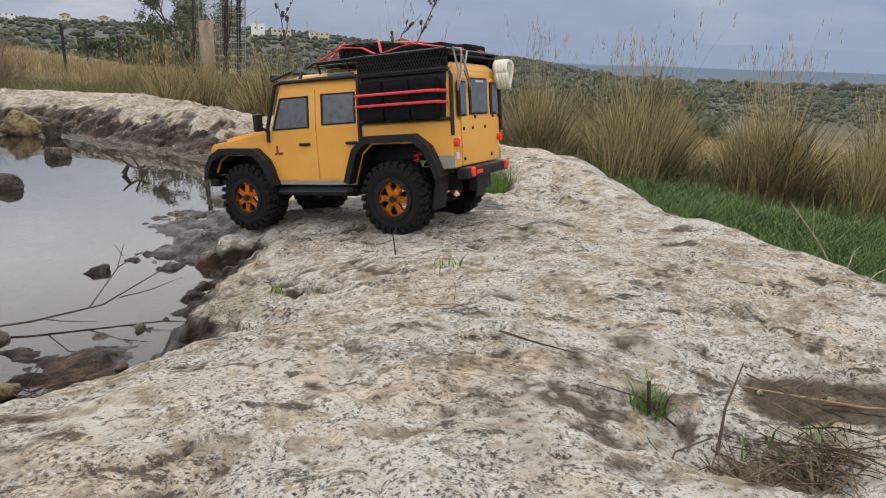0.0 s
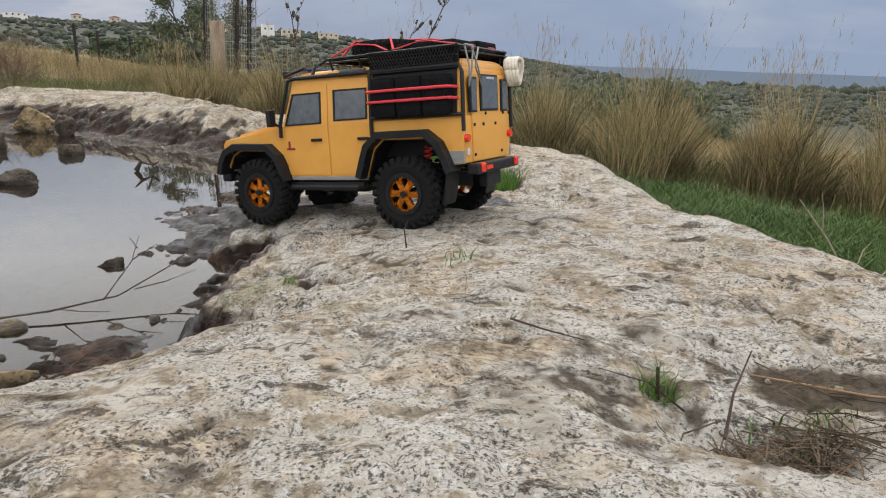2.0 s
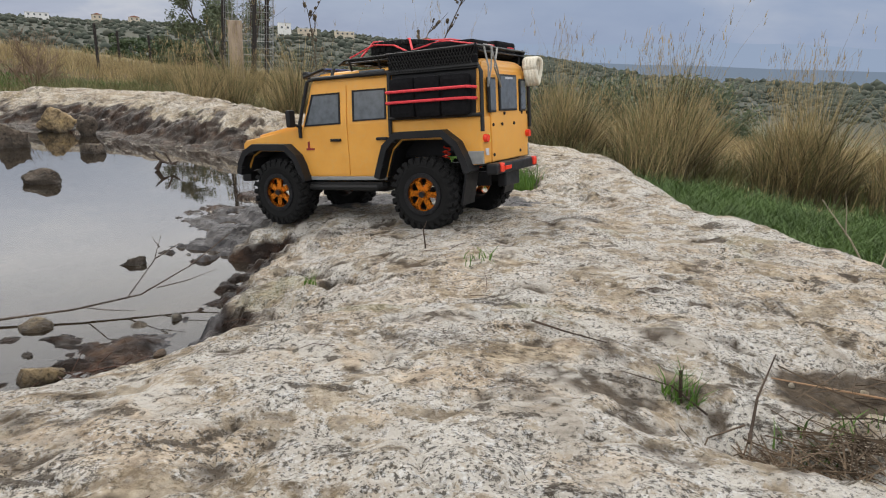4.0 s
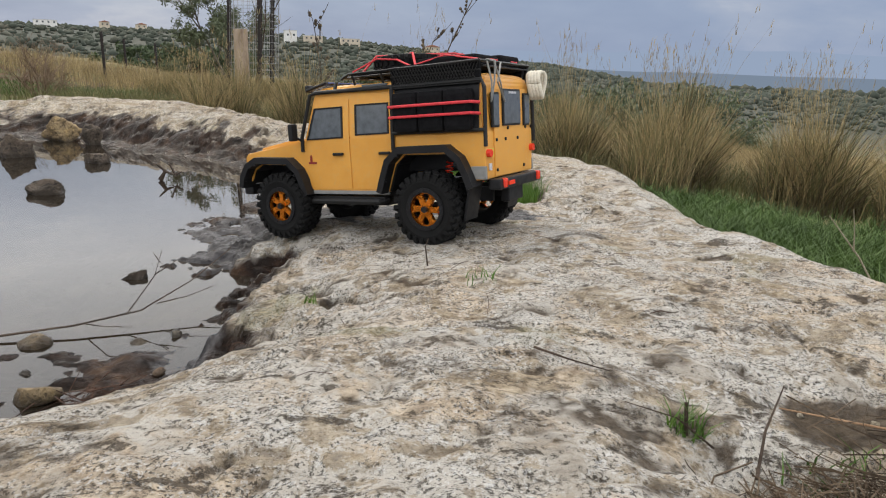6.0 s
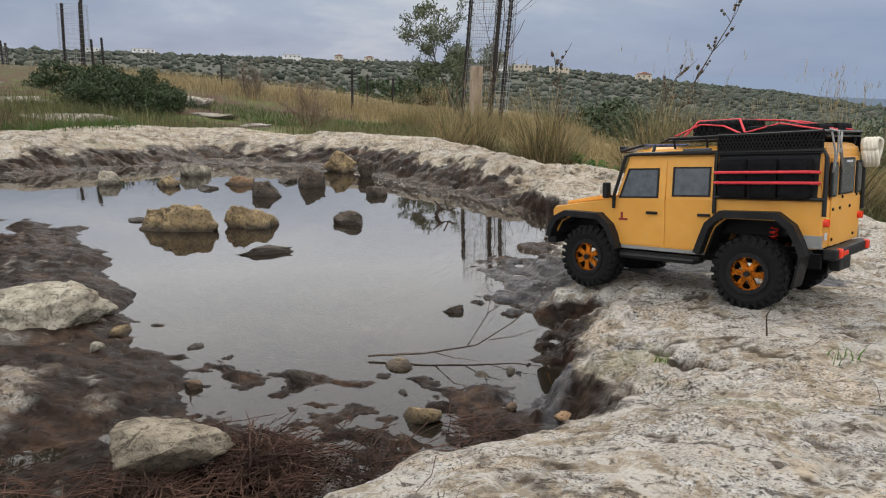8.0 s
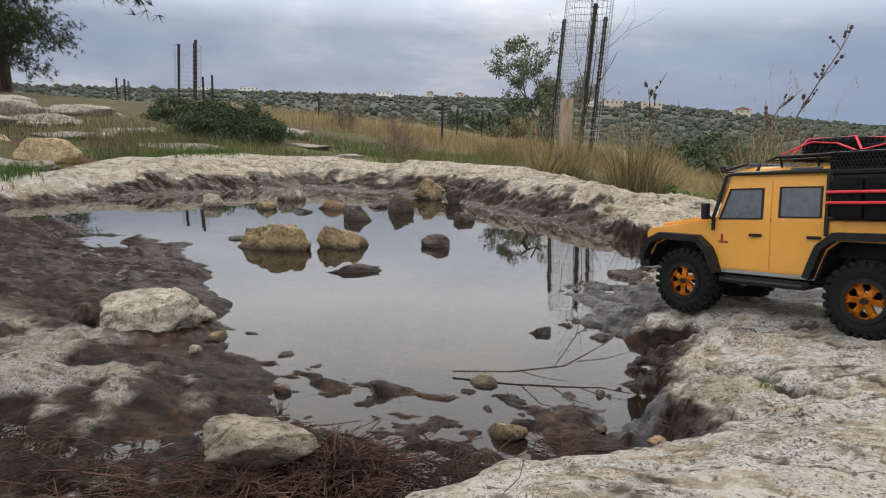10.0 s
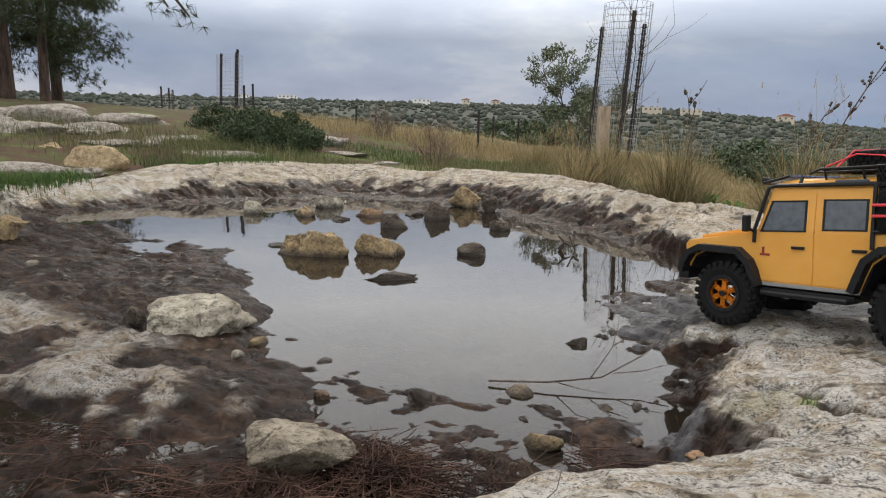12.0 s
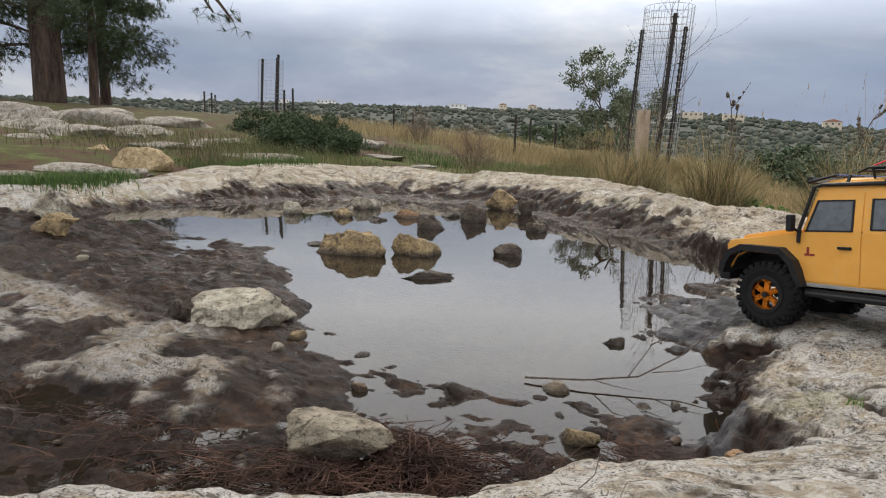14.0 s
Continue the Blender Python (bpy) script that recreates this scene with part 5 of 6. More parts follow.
# ---------------------------------------------------------------- grass and leaves
GRASS_DRY = leaf_material("dry_grass", (0.13, 0.090, 0.036), (0.42, 0.325, 0.165), 0.75)
GRASS_GREEN = leaf_material("fresh_grass", (0.026, 0.066, 0.010), (0.105, 0.20, 0.030), 0.6)
GRASS_BANK = leaf_material("bank_grass_blades", (0.016, 0.038, 0.008), (0.075, 0.130, 0.024), 0.6)
GRASS_OLIVE = leaf_material("olive_grass", (0.04, 0.048, 0.018), (0.17, 0.16, 0.065), 0.7)
GRASS_DEAD = leaf_material("dead_thatch", (0.030, 0.022, 0.012), (0.10, 0.078, 0.040), 0.8)
LEAF_DARK = leaf_material("dark_leaves", (0.016, 0.030, 0.012), (0.055, 0.080, 0.030), 0.55)
LEAF_GREY = leaf_material("grey_green_leaves", (0.040, 0.055, 0.028), (0.12, 0.14, 0.075), 0.6)
NEEDLE_GREEN = leaf_material("pine_needles", (0.020, 0.034, 0.016), (0.070, 0.090, 0.042), 0.6)


def ribbons(rows, width_end=0.15):
    """Many tapering blades as one mesh: rows of (points, width, sideways)."""
    verts, faces = [], []
    for pts, width, side in rows:
        n, first = len(pts), len(verts)
        for i, p in enumerate(pts):
            w = width * (1 - (1 - width_end) * i / (n - 1)) / 2
            verts.append((p[0] - side[0] * w, p[1] - side[1] * w, p[2]))
            verts.append((p[0] + side[0] * w, p[1] + side[1] * w, p[2]))
        for i in range(n - 1):
            a = first + 2 * i
            faces.append((a, a + 1, a + 3, a + 2))
    return verts, faces


def mesh_of(name, verts, faces, material):
    me = bpy.data.meshes.new(name)
    me.from_pydata(verts, [], faces)
    me.materials.append(material)
    me.update()
    return me


def blade(rng, x, y, z, height, lean, width, n=4):
    a, b = rng.uniform(0, 2 * math.pi), rng.uniform(0, 2 * math.pi)
    k = lean * height * rng.uniform(0.3, 1.0)
    pts = [(x + math.cos(a) * k * (i / n) ** 2, y + math.sin(a) * k * (i / n) ** 2, z + height * (i / n) * (1 - 0.25 * lean * (i / n))) for i in range(n + 1)]
    return pts, width, (math.cos(b), math.sin(b))


def tussock_meshes(seed, height, spread_r, blades, label):
    rng = random.Random(seed)
    rows, low = [], []
    for _ in range(blades):
        a, r = rng.uniform(0, 2 * math.pi), spread_r * math.sqrt(rng.random())
        x, y = r * math.cos(a), r * math.sin(a)
        h = height * rng.uniform(0.45, 1.0) * (1 - 0.25 * r / spread_r)
        (low if rng.random() < 0.42 else rows).append(blade(rng, x, y, 0, h, rng.uniform(0.15, 0.75), rng.uniform(0.003, 0.006)))
    for _ in range(blades // 14):
        x, y = rng.gauss(0, spread_r * 0.4), rng.gauss(0, spread_r * 0.4)
        h = height * rng.uniform(1.0, 1.35)
        stem = blade(rng, x, y, 0, h, rng.uniform(0.1, 0.35), 0.0028, 5)
        rows.append(stem)
        tip = stem[0][-1]
        for _ in range(3):
            rows.append(blade(rng, tip[0] + rng.gauss(0, 0.004), tip[1] + rng.gauss(0, 0.004), tip[2] - rng.uniform(0.0, 0.08), 0.04, 0.4, 0.0035, 2))
    dead = []
    for _ in range(blades // 2):
        a, q = rng.uniform(0, 2 * math.pi), spread_r * 1.15 * math.sqrt(rng.random())
        dead.append(blade(rng, q * math.cos(a), q * math.sin(a), 0, height * rng.uniform(0.15, 0.42), rng.uniform(0.3, 0.9), rng.uniform(0.004, 0.007), 3))
    base = new("grass_tussock")
    tagged(base, label, "grass", "tall dry tussocks")
    for name, r, material in (("straw", rows, GRASS_DRY), ("undergrowth", low, GRASS_OLIVE), ("thatch", dead, GRASS_DEAD)):
        ob = new(name, mesh_of(name, *ribbons(r), material))
        ob.parent = base
    return base


def fan_tussock(x, y, height, radius, blades, seed):
    """A full clump whose blades lean outwards from a narrow foot."""
    rng = random.Random(seed)
    rows, low, dead = [], [], []
    for k in range(blades):
        a, q = rng.uniform(0, 2 * math.pi), math.sqrt(rng.random())
        foot = radius * 0.5 * q
        h = height * rng.uniform(0.35, 1.1) * (1 - 0.30 * q * q)
        out = radius * (0.15 + 0.75 * q) * rng.uniform(0.6, 1.2)
        b = a + rng.gauss(0, 1.5)
        n, bend = 5, rng.uniform(1.0, 2.6)
        pts = [(foot * math.cos(a) + math.cos(b) * out * (i / n) ** bend, foot * math.sin(a) + math.sin(b) * out * (i / n) ** bend, h * (i / n) * (1 - 0.16 * q * (i / n))) for i in range(n + 1)]
        side = rng.uniform(0, 2 * math.pi)
        pick = rng.random()
        (rows if pick < 0.5 else low if pick < 0.8 else dead).append((pts, rng.uniform(0.003, 0.009), (math.cos(side), math.sin(side))))
    for k in range(blades // 2):
        a, q = rng.uniform(0, 2 * math.pi), radius * 0.75 * math.sqrt(rng.random())
        dead.append(blade(rng, q * math.cos(a), q * math.sin(a), 0, height * rng.uniform(0.2, 0.5), rng.uniform(0.3, 0.9), rng.uniform(0.004, 0.008), 3))
    for k in range(9):
        stem = blade(rng, rng.gauss(0, radius * 0.25), rng.gauss(0, radius * 0.25), 0, height * rng.uniform(1.15, 1.5), rng.uniform(0.15, 0.45), 0.004, 5)
        rows.append(stem)
        tip = stem[0][-1]
        for j in range(4):
            rows.append(blade(rng, tip[0] + rng.gauss(0, 0.004), tip[1] + rng.gauss(0, 0.004), tip[2] - rng.uniform(0.0, 0.10), 0.05, 0.4, 0.004, 2))
    base = new("grass_tussock")
    tagged(base, "full spreading straw tussock with brown thatched foot", "grass", "tall dry tussocks")
    base.matrix_basis = pose(x, y, land_height(x, y) - 0.02)
    for name, r, material in (("straw", rows, GRASS_DRY), ("undergrowth", low, GRASS_OLIVE), ("thatch", dead, GRASS_DEAD)):
        ob = new(name, mesh_of(name, *ribbons(r), material))
        ob.parent = base


for k, (x, y, h, r, n) in enumerate(((-1.27, 4.85, 0.80, 0.38, 1000), (-0.36, 4.95, 0.92, 0.42, 1200), (-0.05, 5.25, 0.85, 0.40, 1000), (-2.05, 4.75, 0.56, 0.28, 650), (-1.88, 5.0, 0.60, 0.26, 600), (1.25, 3.55, 0.78, 0.40, 1100), (1.95, 3.25, 0.70, 0.36, 1000), (2.7, 3.35, 0.82, 0.42, 1100), (3.5, 2.9, 0.74, 0.40, 1000), (4.3, 2.8, 0.85, 0.44, 1100), (0.75, 4.3, 0.72, 0.38, 900))):
    fan_tussock(x, y, h, r, n, 400 + k)


def plant_tussocks():
    kinds = [tussock_meshes(900 + k, h, r, n, "tall straw-coloured grass tussock with olive blades") for k, (h, r, n) in enumerate(((0.60, 0.16, 560), (0.48, 0.15, 480), (0.68, 0.18, 620), (0.36, 0.16, 420), (0.84, 0.17, 780)))]
    rng = random.Random(17)
    places = [(-2.30, 6.3, 2), (-2.75, 6.5, 1), (0.45, 5.5, 2), (0.85, 5.3, 4), (-3.2, 6.9, 1), (-3.6, 7.2, 3)]
    for k in range(26):
        a = k / 25
        x = 0.95 + 3.9 * a + rng.gauss(0, 0.10)
        y = 3.0 + 0.25 * math.sin(a * 9) - 0.6 * a + rng.uniform(0, 1.0)
        pick = rng.choice((0, 0, 1, 2, 2))
        if k % 2:
            places.append((x, y, pick))
    for k in range(24):
        places.append((rng.uniform(0.2, 3.6), rng.uniform(3.6, 6.6), rng.choice((0, 1, 3, 3))))
    for k in range(10):
        places.append((rng.uniform(-3.8, -1.0), rng.uniform(6.6, 9.5), rng.choice((1, 3))))
    used = set()
    for x, y, k in places:
        m = pose(x, y, land_height(x, y) - 0.01, 0, 0, rng.uniform(0, 360))
        if k in used:
            copy_thing(kinds[k], m)
        else:
            kinds[k].matrix_basis = m
            used.add(k)


plant_tussocks()


def lawn(name, label, areas, material, seed, heights, ground, lean=0.5, width=0.003):
    """Short growing grass in oval patches: cx, cy, rx, ry, count."""
    rng = random.Random(seed)
    xs, ys = [], []
    for cx, cy, rx, ry, count in areas:
        for _ in range(count):
            a, r = rng.uniform(0, 2 * math.pi), math.sqrt(rng.random()) * (1 + 0.15 * rng.gauss(0, 1))
            xs.append(cx + rx * r * math.cos(a))
            ys.append(cy + ry * r * math.sin(a))
    zs = ground(np.array(xs), np.array(ys))
    rows = [blade(rng, x, y, z - 0.004, rng.uniform(*heights), lean, width * rng.uniform(0.7, 1.4), 2) for x, y, z in zip(xs, ys, zs)]
    ob = new(name, mesh_of(name, *ribbons(rows), material))
    return tagged(ob, label, "grass", kind="stuff")


def rock_only(x, y):
    return rock_profile(x, y)[0]


def both(x, y):
    return np.maximum(rock_profile(x, y)[0], land(x, y))


lawn("pocket_grass", "bright green grass filling a rock pocket", [(0.19, 1.98, 0.12, 0.22, 2600), (0.10, 2.30, 0.13, 0.26, 2600), (-0.01, 2.62, 0.12, 0.22, 2200)], GRASS_GREEN, 31, (0.05, 0.10), rock_only, 0.5, 0.0032)
lawn("bank_grass", "green grass growing below the rock", [(1.45, 1.9, 0.62, 0.75, 15000), (1.15, 2.6, 0.5, 0.5, 7000), (2.6, 2.2, 1.0, 0.8, 9000), (1.3, 1.0, 0.35, 0.45, 4500)], GRASS_BANK, 32, (0.04, 0.15), land, 0.9, 0.005)
lawn("slope_grass", "short green grass on the far slope", [(-5.0, 1.75, 0.5, 0.45, 4500), (-5.3, 3.7, 0.8, 0.5, 1800), (-6.0, 5.3, 1.5, 0.7, 3000), (-4.6, 7.4, 2.2, 0.9, 6000)], GRASS_BANK, 33, (0.04, 0.11), both, 0.6, 0.006)
lawn("dry_field_grass", "dry straw grass over the open field", [(1.5, 7.5, 4.5, 2.6, 16000), (-2.5, 10.5, 4.5, 2.5, 9000), (-8.5, 10.5, 4, 2.0, 7000), (3.5, 4.8, 2.2, 1.6, 8000), (6.0, 12.0, 6.0, 4.0, 8000)], GRASS_DRY, 34, (0.10, 0.30), land, 0.5, 0.007)
lawn("olive_field_grass", "olive weeds between the straw tussocks", [(-0.6, 4.9, 1.3, 0.6, 4500), (-2.6, 5.6, 1.4, 0.9, 4500), (1.6, 3.9, 1.6, 0.7, 5000), (-7.5, 4.2, 2.2, 1.5, 2600), (-5.8, 4.6, 1.4, 1.0, 2200)], GRASS_OLIVE, 35, (0.08, 0.24), both, 0.6, 0.006)
lawn("weed_shoots", "small green shoots in a rock hollow", [(0.292, 0.178, 0.020, 0.012, 70), (0.40, 0.13, 0.05, 0.02, 40), (-0.17, 0.63, 0.02, 0.02, 18), (0.10, 0.62, 0.03, 0.03, 22)], GRASS_GREEN, 36, (0.012, 0.035), rock_only, 0.7, 0.0022)


def weed_sprig():
    rng = random.Random(4)
    top = new("weed_sprig")
    tagged(top, "small spiky green weed in a rock hollow", "plant")
    bm = bmesh.new()
    x, y = 0.290, 0.176
    z = rock_height(x, y)
    tube(bm, [(x, y, z - 0.005), (x - 0.003, y, z + 0.02), (x - 0.004, y + 0.002, z + 0.034)], 0.0018, 5)
    part("stem", bm, TWIG, top)
    rows = []
    for _ in range(34):
        a, t = rng.uniform(0, 2 * math.pi), rng.uniform(0.2, 0.8)
        p = (x - 0.004 * t, y, z + 0.04 * t)
        q = (p[0] + math.cos(a) * 0.013, p[1] + math.sin(a) * 0.013, p[2] + rng.uniform(0.004, 0.018))
        rows.append(([p, q], 0.0013, (-math.sin(a), math.cos(a))))
    ob = new("leaves", mesh_of("leaves", *ribbons(rows), GRASS_GREEN))
    ob.parent = top


weed_sprig()


# ---------------------------------------------------------------- shrubs and trees
def leaf_cloud(rng, centres, radius, count, size, squash=0.8):
    """Small two-triangle leaves round centres."""
    verts, faces = [], []
    for c in centres:
        for _ in range(count):
            d = Vector((rng.gauss(0, 1), rng.gauss(0, 1), rng.gauss(0, squash))).normalized() * radius * rng.random() ** 0.45
            p = Vector(c) + d
            u = Vector((rng.gauss(0, 1), rng.gauss(0, 1), rng.gauss(0, 1))).normalized()
            v = u.orthogonal().normalized()
            s = size * rng.uniform(0.6, 1.3)
            k = len(verts)
            verts += [tuple(p - u * s), tuple(p + v * s * 0.4), tuple(p + u * s), tuple(p - v * s * 0.4)]
            faces.append((k, k + 1, k + 2, k + 3))
    return verts, faces


def grow(rng, bm, start, heading, length, r, depth, tips, up=0.15, wild=0.5):
    pts, d = [Vector(start)], Vector(heading).normalized()
    for _ in range(4):
        d = (d + Vector((rng.gauss(0, 1), rng.gauss(0, 1), rng.gauss(0, 1))) * 0.16 * wild + Vector((0, 0, up * 0.3))).normalized()
        pts.append(pts[-1] + d * length / 4)
    tube(bm, pts, r, 5 if depth < 2 else 7, r * 0.5)
    if depth == 0:
        tips += [pts[-1], pts[-2], pts[2]]
        return
    for _ in range(rng.choice((3, 3, 4))):
        i = rng.randint(1, 4)
        side = Vector((rng.gauss(0, 1), rng.gauss(0, 1), rng.gauss(0.25, 0.6))).normalized()
        grow(rng, bm, pts[i], d * 0.6 + side * 0.8, length * rng.uniform(0.5, 0.75), r * 0.5, depth - 1, tips, up, wild)


def small_tree(x, y, height, seed, leaves, leaf_size, material, label, name="sapling_tree", start_dirs=3, bark=TWIG, wild=0.7):
    rng = random.Random(seed)
    top = new(name)
    top.matrix_basis = pose(x, y, land_height(x, y) - 0.02)
    tagged(top, label, "tree" if "tree" in name else "shrub")
    bm, tips = bmesh.new(), []
    for _ in range(start_dirs):
        grow(rng, bm, (rng.gauss(0, 0.03), rng.gauss(0, 0.03), 0), (rng.gauss(0, 0.35), rng.gauss(0, 0.35), 1), height * 0.5, height * 0.013, 3, tips, 0.25, wild)
    part("trunk" if "tree" in name else "twigwork", bm, bark, top)
    if leaves:
        ob = new("crown", mesh_of("crown", *leaf_cloud(rng, tips, height * 0.05, leaves, leaf_size), material))
        ob.parent = top
    return top


small_tree(-3.95, 10.6, 2.05, 3, 34, 0.026, LEAF_GREY, "young tree with sparse grey-green leaves", start_dirs=2, wild=0.45, bark=bark_material("grey_bark", (0.07, 0.06, 0.05), (0.19, 0.165, 0.13)))
small_tree(-4.35, 6.3, 0.72, 6, 0, 0.02, LEAF_GREY, "leafless brown twiggy shrub behind the bank", "bare_shrub", 14, bark_material("brown_stems", (0.10, 0.065, 0.045), (0.26, 0.19, 0.13)), 1.0)
small_tree(-7.3, 9.3, 0.8, 7, 0, 0.02, LEAF_GREY, "leafless brown twiggy shrub in the field", "bare_shrub", 12, bark_material("grey_stems", (0.10, 0.075, 0.055), (0.24, 0.19, 0.14)), 1.0)


def bush(x, y, size, seed, material, label, clumps=160, per=70, leaf=0.022):
    rng = random.Random(seed)
    top = new("bush")
    top.matrix_basis = pose(x, y, land_height(x, y) - 0.03)
    tagged(top, label, "shrub")
    centres, bm = [], bmesh.new()
    for _ in range(clumps):
        a, e = rng.uniform(0, 2 * math.pi), math.asin(rng.random())
        r = rng.uniform(0.55, 1.0) * (0.90 + 0.14 * math.sin(3 * a + seed) + 0.05 * rng.gauss(0, 1))
        c = (size[0] * r * math.cos(a) * math.cos(e), size[1] * r * math.sin(a) * math.cos(e), size[2] * r * math.sin(e) + 0.03)
        centres.append(c)
        if rng.random() < 0.3:
            tube(bm, [(c[0] * 0.1, c[1] * 0.1, 0), (c[0] * 0.5, c[1] * 0.5, c[2] * 0.6), c], 0.012, 4, 0.004)
    part("twigwork", bm, TWIG, top)
    ob = new("foliage", mesh_of("foliage", *leaf_cloud(rng, centres, min(size) * 0.20, per, leaf), material))
    ob.parent = top


bush(-6.80, 5.90, (0.90, 0.70, 0.43), 11, LEAF_DARK, "dense dark green juniper-like bush", 420, 130, 0.018)
bush(-8.6, 6.8, (0.9, 0.7, 0.42), 12, LEAF_DARK, "low dark green bush behind limestone", 110, 70, 0.022)
bush(-0.95, 5.05, (0.30, 0.25, 0.26), 13, GRASS_GREEN, "leafy green weed beside straw tussocks", 50, 50, 0.018)
bush(0.5, 8.6, (1.3, 0.9, 0.75), 14, LEAF_DARK, "dark evergreen bush down the slope", 160, 80, 0.03)
bush(3.2, 12.0, (2.2, 1.4, 1.1), 15, LEAF_DARK, "dark evergreen thicket down the slope", 200, 80, 0.05)
bush(-1.6, 13.0, (2.0, 1.3, 0.8), 16, LEAF_DARK, "dark green thicket in the field", 150, 80, 0.045)
bush(-6.4, 14.5, (2.4, 1.3, 0.6), 17, LEAF_DARK, "dark green scrub in the field", 150, 80, 0.045)


def tall_stalk(x, y, lean, height, seed, label):
    rng = random.Random(seed)
    z = land_height(x, y)
    bm = bmesh.new()
    pts = [(x + lean * (i / 6) ** 1.4, y, z + height * i / 6) for i in range(7)]
    tube(bm, pts, 0.009, 5, 0.004)
    for i in (3, 4, 5, 6):
        for _ in range(3):
            p = Vector(pts[i])
            q = p + Vector((rng.gauss(0.05, 0.07), rng.gauss(0, 0.05), rng.uniform(0.06, 0.22)))
            tube(bm, [p, (p + q) / 2 + Vector((0.01, 0, 0.0)), q], 0.004, 4, 0.002)
            for _ in range(3):
                bmesh.ops.create_icosphere(bm, subdivisions=1, radius=rng.uniform(0.010, 0.018), matrix=Matrix.Translation(p.lerp(q, rng.uniform(0.4, 1.0))))
    tagged(part("seed_stalk", bm, bark_material("dark_stalk", (0.05, 0.04, 0.03), (0.14, 0.11, 0.08)), None), label, "plant", "dead seed stalks")


tall_stalk(-0.45, 5.7, 0.52, 1.42, 1, "tall leaning dead stalk with seed heads")
tall_stalk(-0.62, 5.8, 0.30, 0.95, 2, "shorter leaning dead stalk with seed heads")
tall_stalk(-1.25, 5.6, -0.10, 0.95, 3, "thin upright dead stalk over a tussock")


# ---------------------------------------------------------------- tree guards and fence posts
RUSTY = plain("dark_rusty_steel", (0.030, 0.024, 0.022), 0.75, 0.2, vary=0.35)
WIRE = plain("galvanised_wire", (0.30, 0.30, 0.30), 0.5, 0.6, vary=0.2)
BOARD = bark_material("weathered_board", (0.22, 0.16, 0.115), (0.50, 0.40, 0.31))


def iron_post(x, y, top_z, r, parent=None, lean=(0, 0)):
    z = land_height(x, y) - 0.05
    bm = bmesh.new()
    n = max(6, int((top_z - z) / 0.08))
    tube(bm, [(x + lean[0] * i / n, y + lean[1] * i / n, z + (top_z - z) * i / n) for i in range(n + 1)], r, 6)
    for i in range(n):
        t = (i + 0.5) / n
        c = (x + lean[0] * t, y + lean[1] * t, z + (top_z - z) * t)
        box(bm, c, (r * 2.2, r * 1.6, 0.012))
    return part("iron_post", bm, RUSTY, parent, "ribbed dark iron post")


def tree_guard(cx, cy, posts, radius, low, high, r, label, tilt=0.0, board=False, wires=26):
    top = new("tree_guard")
    tagged(top, label, "tree guard")
    for dx, dy, z in posts:
        iron_post(cx + dx, cy + dy, z, r, top, (tilt, 0))
    bm = bmesh.new()
    rings = int((high - low) / 0.085)
    for i in range(rings + 1):
        z = low + (high - low) * i / rings
        sh = tilt * (z / high)
        tube(bm, [(cx + sh + radius * math.cos(k * 2 * math.pi / 22), cy + radius * math.sin(k * 2 * math.pi / 22), z) for k in range(23)], 0.0026, 3)
    for k in range(wires):
        a = k * 2 * math.pi / wires
        tube(bm, [(cx + tilt * low / high + radius * math.cos(a), cy + radius * math.sin(a), low), (cx + tilt + radius * math.cos(a), cy + radius * math.sin(a), high)], 0.0026, 3)
    part("wire_cage", bm, WIRE, top, "wire mesh cylinder")
    if board:
        bm = bmesh.new()
        box(bm, (cx - 0.02, cy - radius - 0.05, low + 0.18), (0.17, 0.04, 0.80), 0.006)
        part("wooden_board", bm, BOARD, top, "weathered upright plank")
        bm = bmesh.new()
        rng = random.Random(2)
        tips = []
        grow(rng, bm, (cx, cy, low - 0.2), (0.05, 0, 1), 1.2, 0.012, 2, tips, 0.5, 0.6)
        grow(rng, bm, (cx + 0.05, cy, low + 0.4), (0.12, 0, 1), 1.5, 0.008, 2, tips, 0.5, 0.5)
        part("bare_sapling", bm, TWIG, top, "leafless thorny sapling")


tree_guard(-2.86, 8.45, ((-0.30, -0.10, 1.92), (0.16, -0.28, 2.07), (0.21, 0.06, 1.95)), 0.31, 0.30, 2.20, 0.030, "wire tree guard on three iron posts", 0.10, True)
tree_guard(-12.13, 9.98, ((-0.20, -0.06, 2.04), (0.10, 0.14, 2.14), (0.16, 0.05, 2.06)), 0.28, 0.9, 2.0, 0.028, "distant wire tree guard on iron posts", 0.10, False, 16)
tree_guard(-20.0, 14.2, ((-0.2, 0.0, 1.65), (0.2, 0.0, 1.60), (0.0, 0.3, 1.55)), 0.25, 0.8, 1.5, 0.03, "far wire tree guard on iron posts", 0.0, False, 10)
for x, y, z in ((-11.80, 10.15, 1.36), (-11.67, 10.29, 1.40), (-5.85, 10.2, 0.86), (-6.6, 12.3, 0.80), (-6.1, 12.5, 0.74), (-9.6, 11.4, 0.98), (-9.2, 11.6, 0.90)):
    tagged(iron_post(x, y, z, 0.022), "thin dark iron fence post in the field", "fence post", "fence posts")


# ---------------------------------------------------------------- pines
PINE_BARK = bark_material("pine_bark", (0.022, 0.016, 0.013), (0.115, 0.078, 0.058))


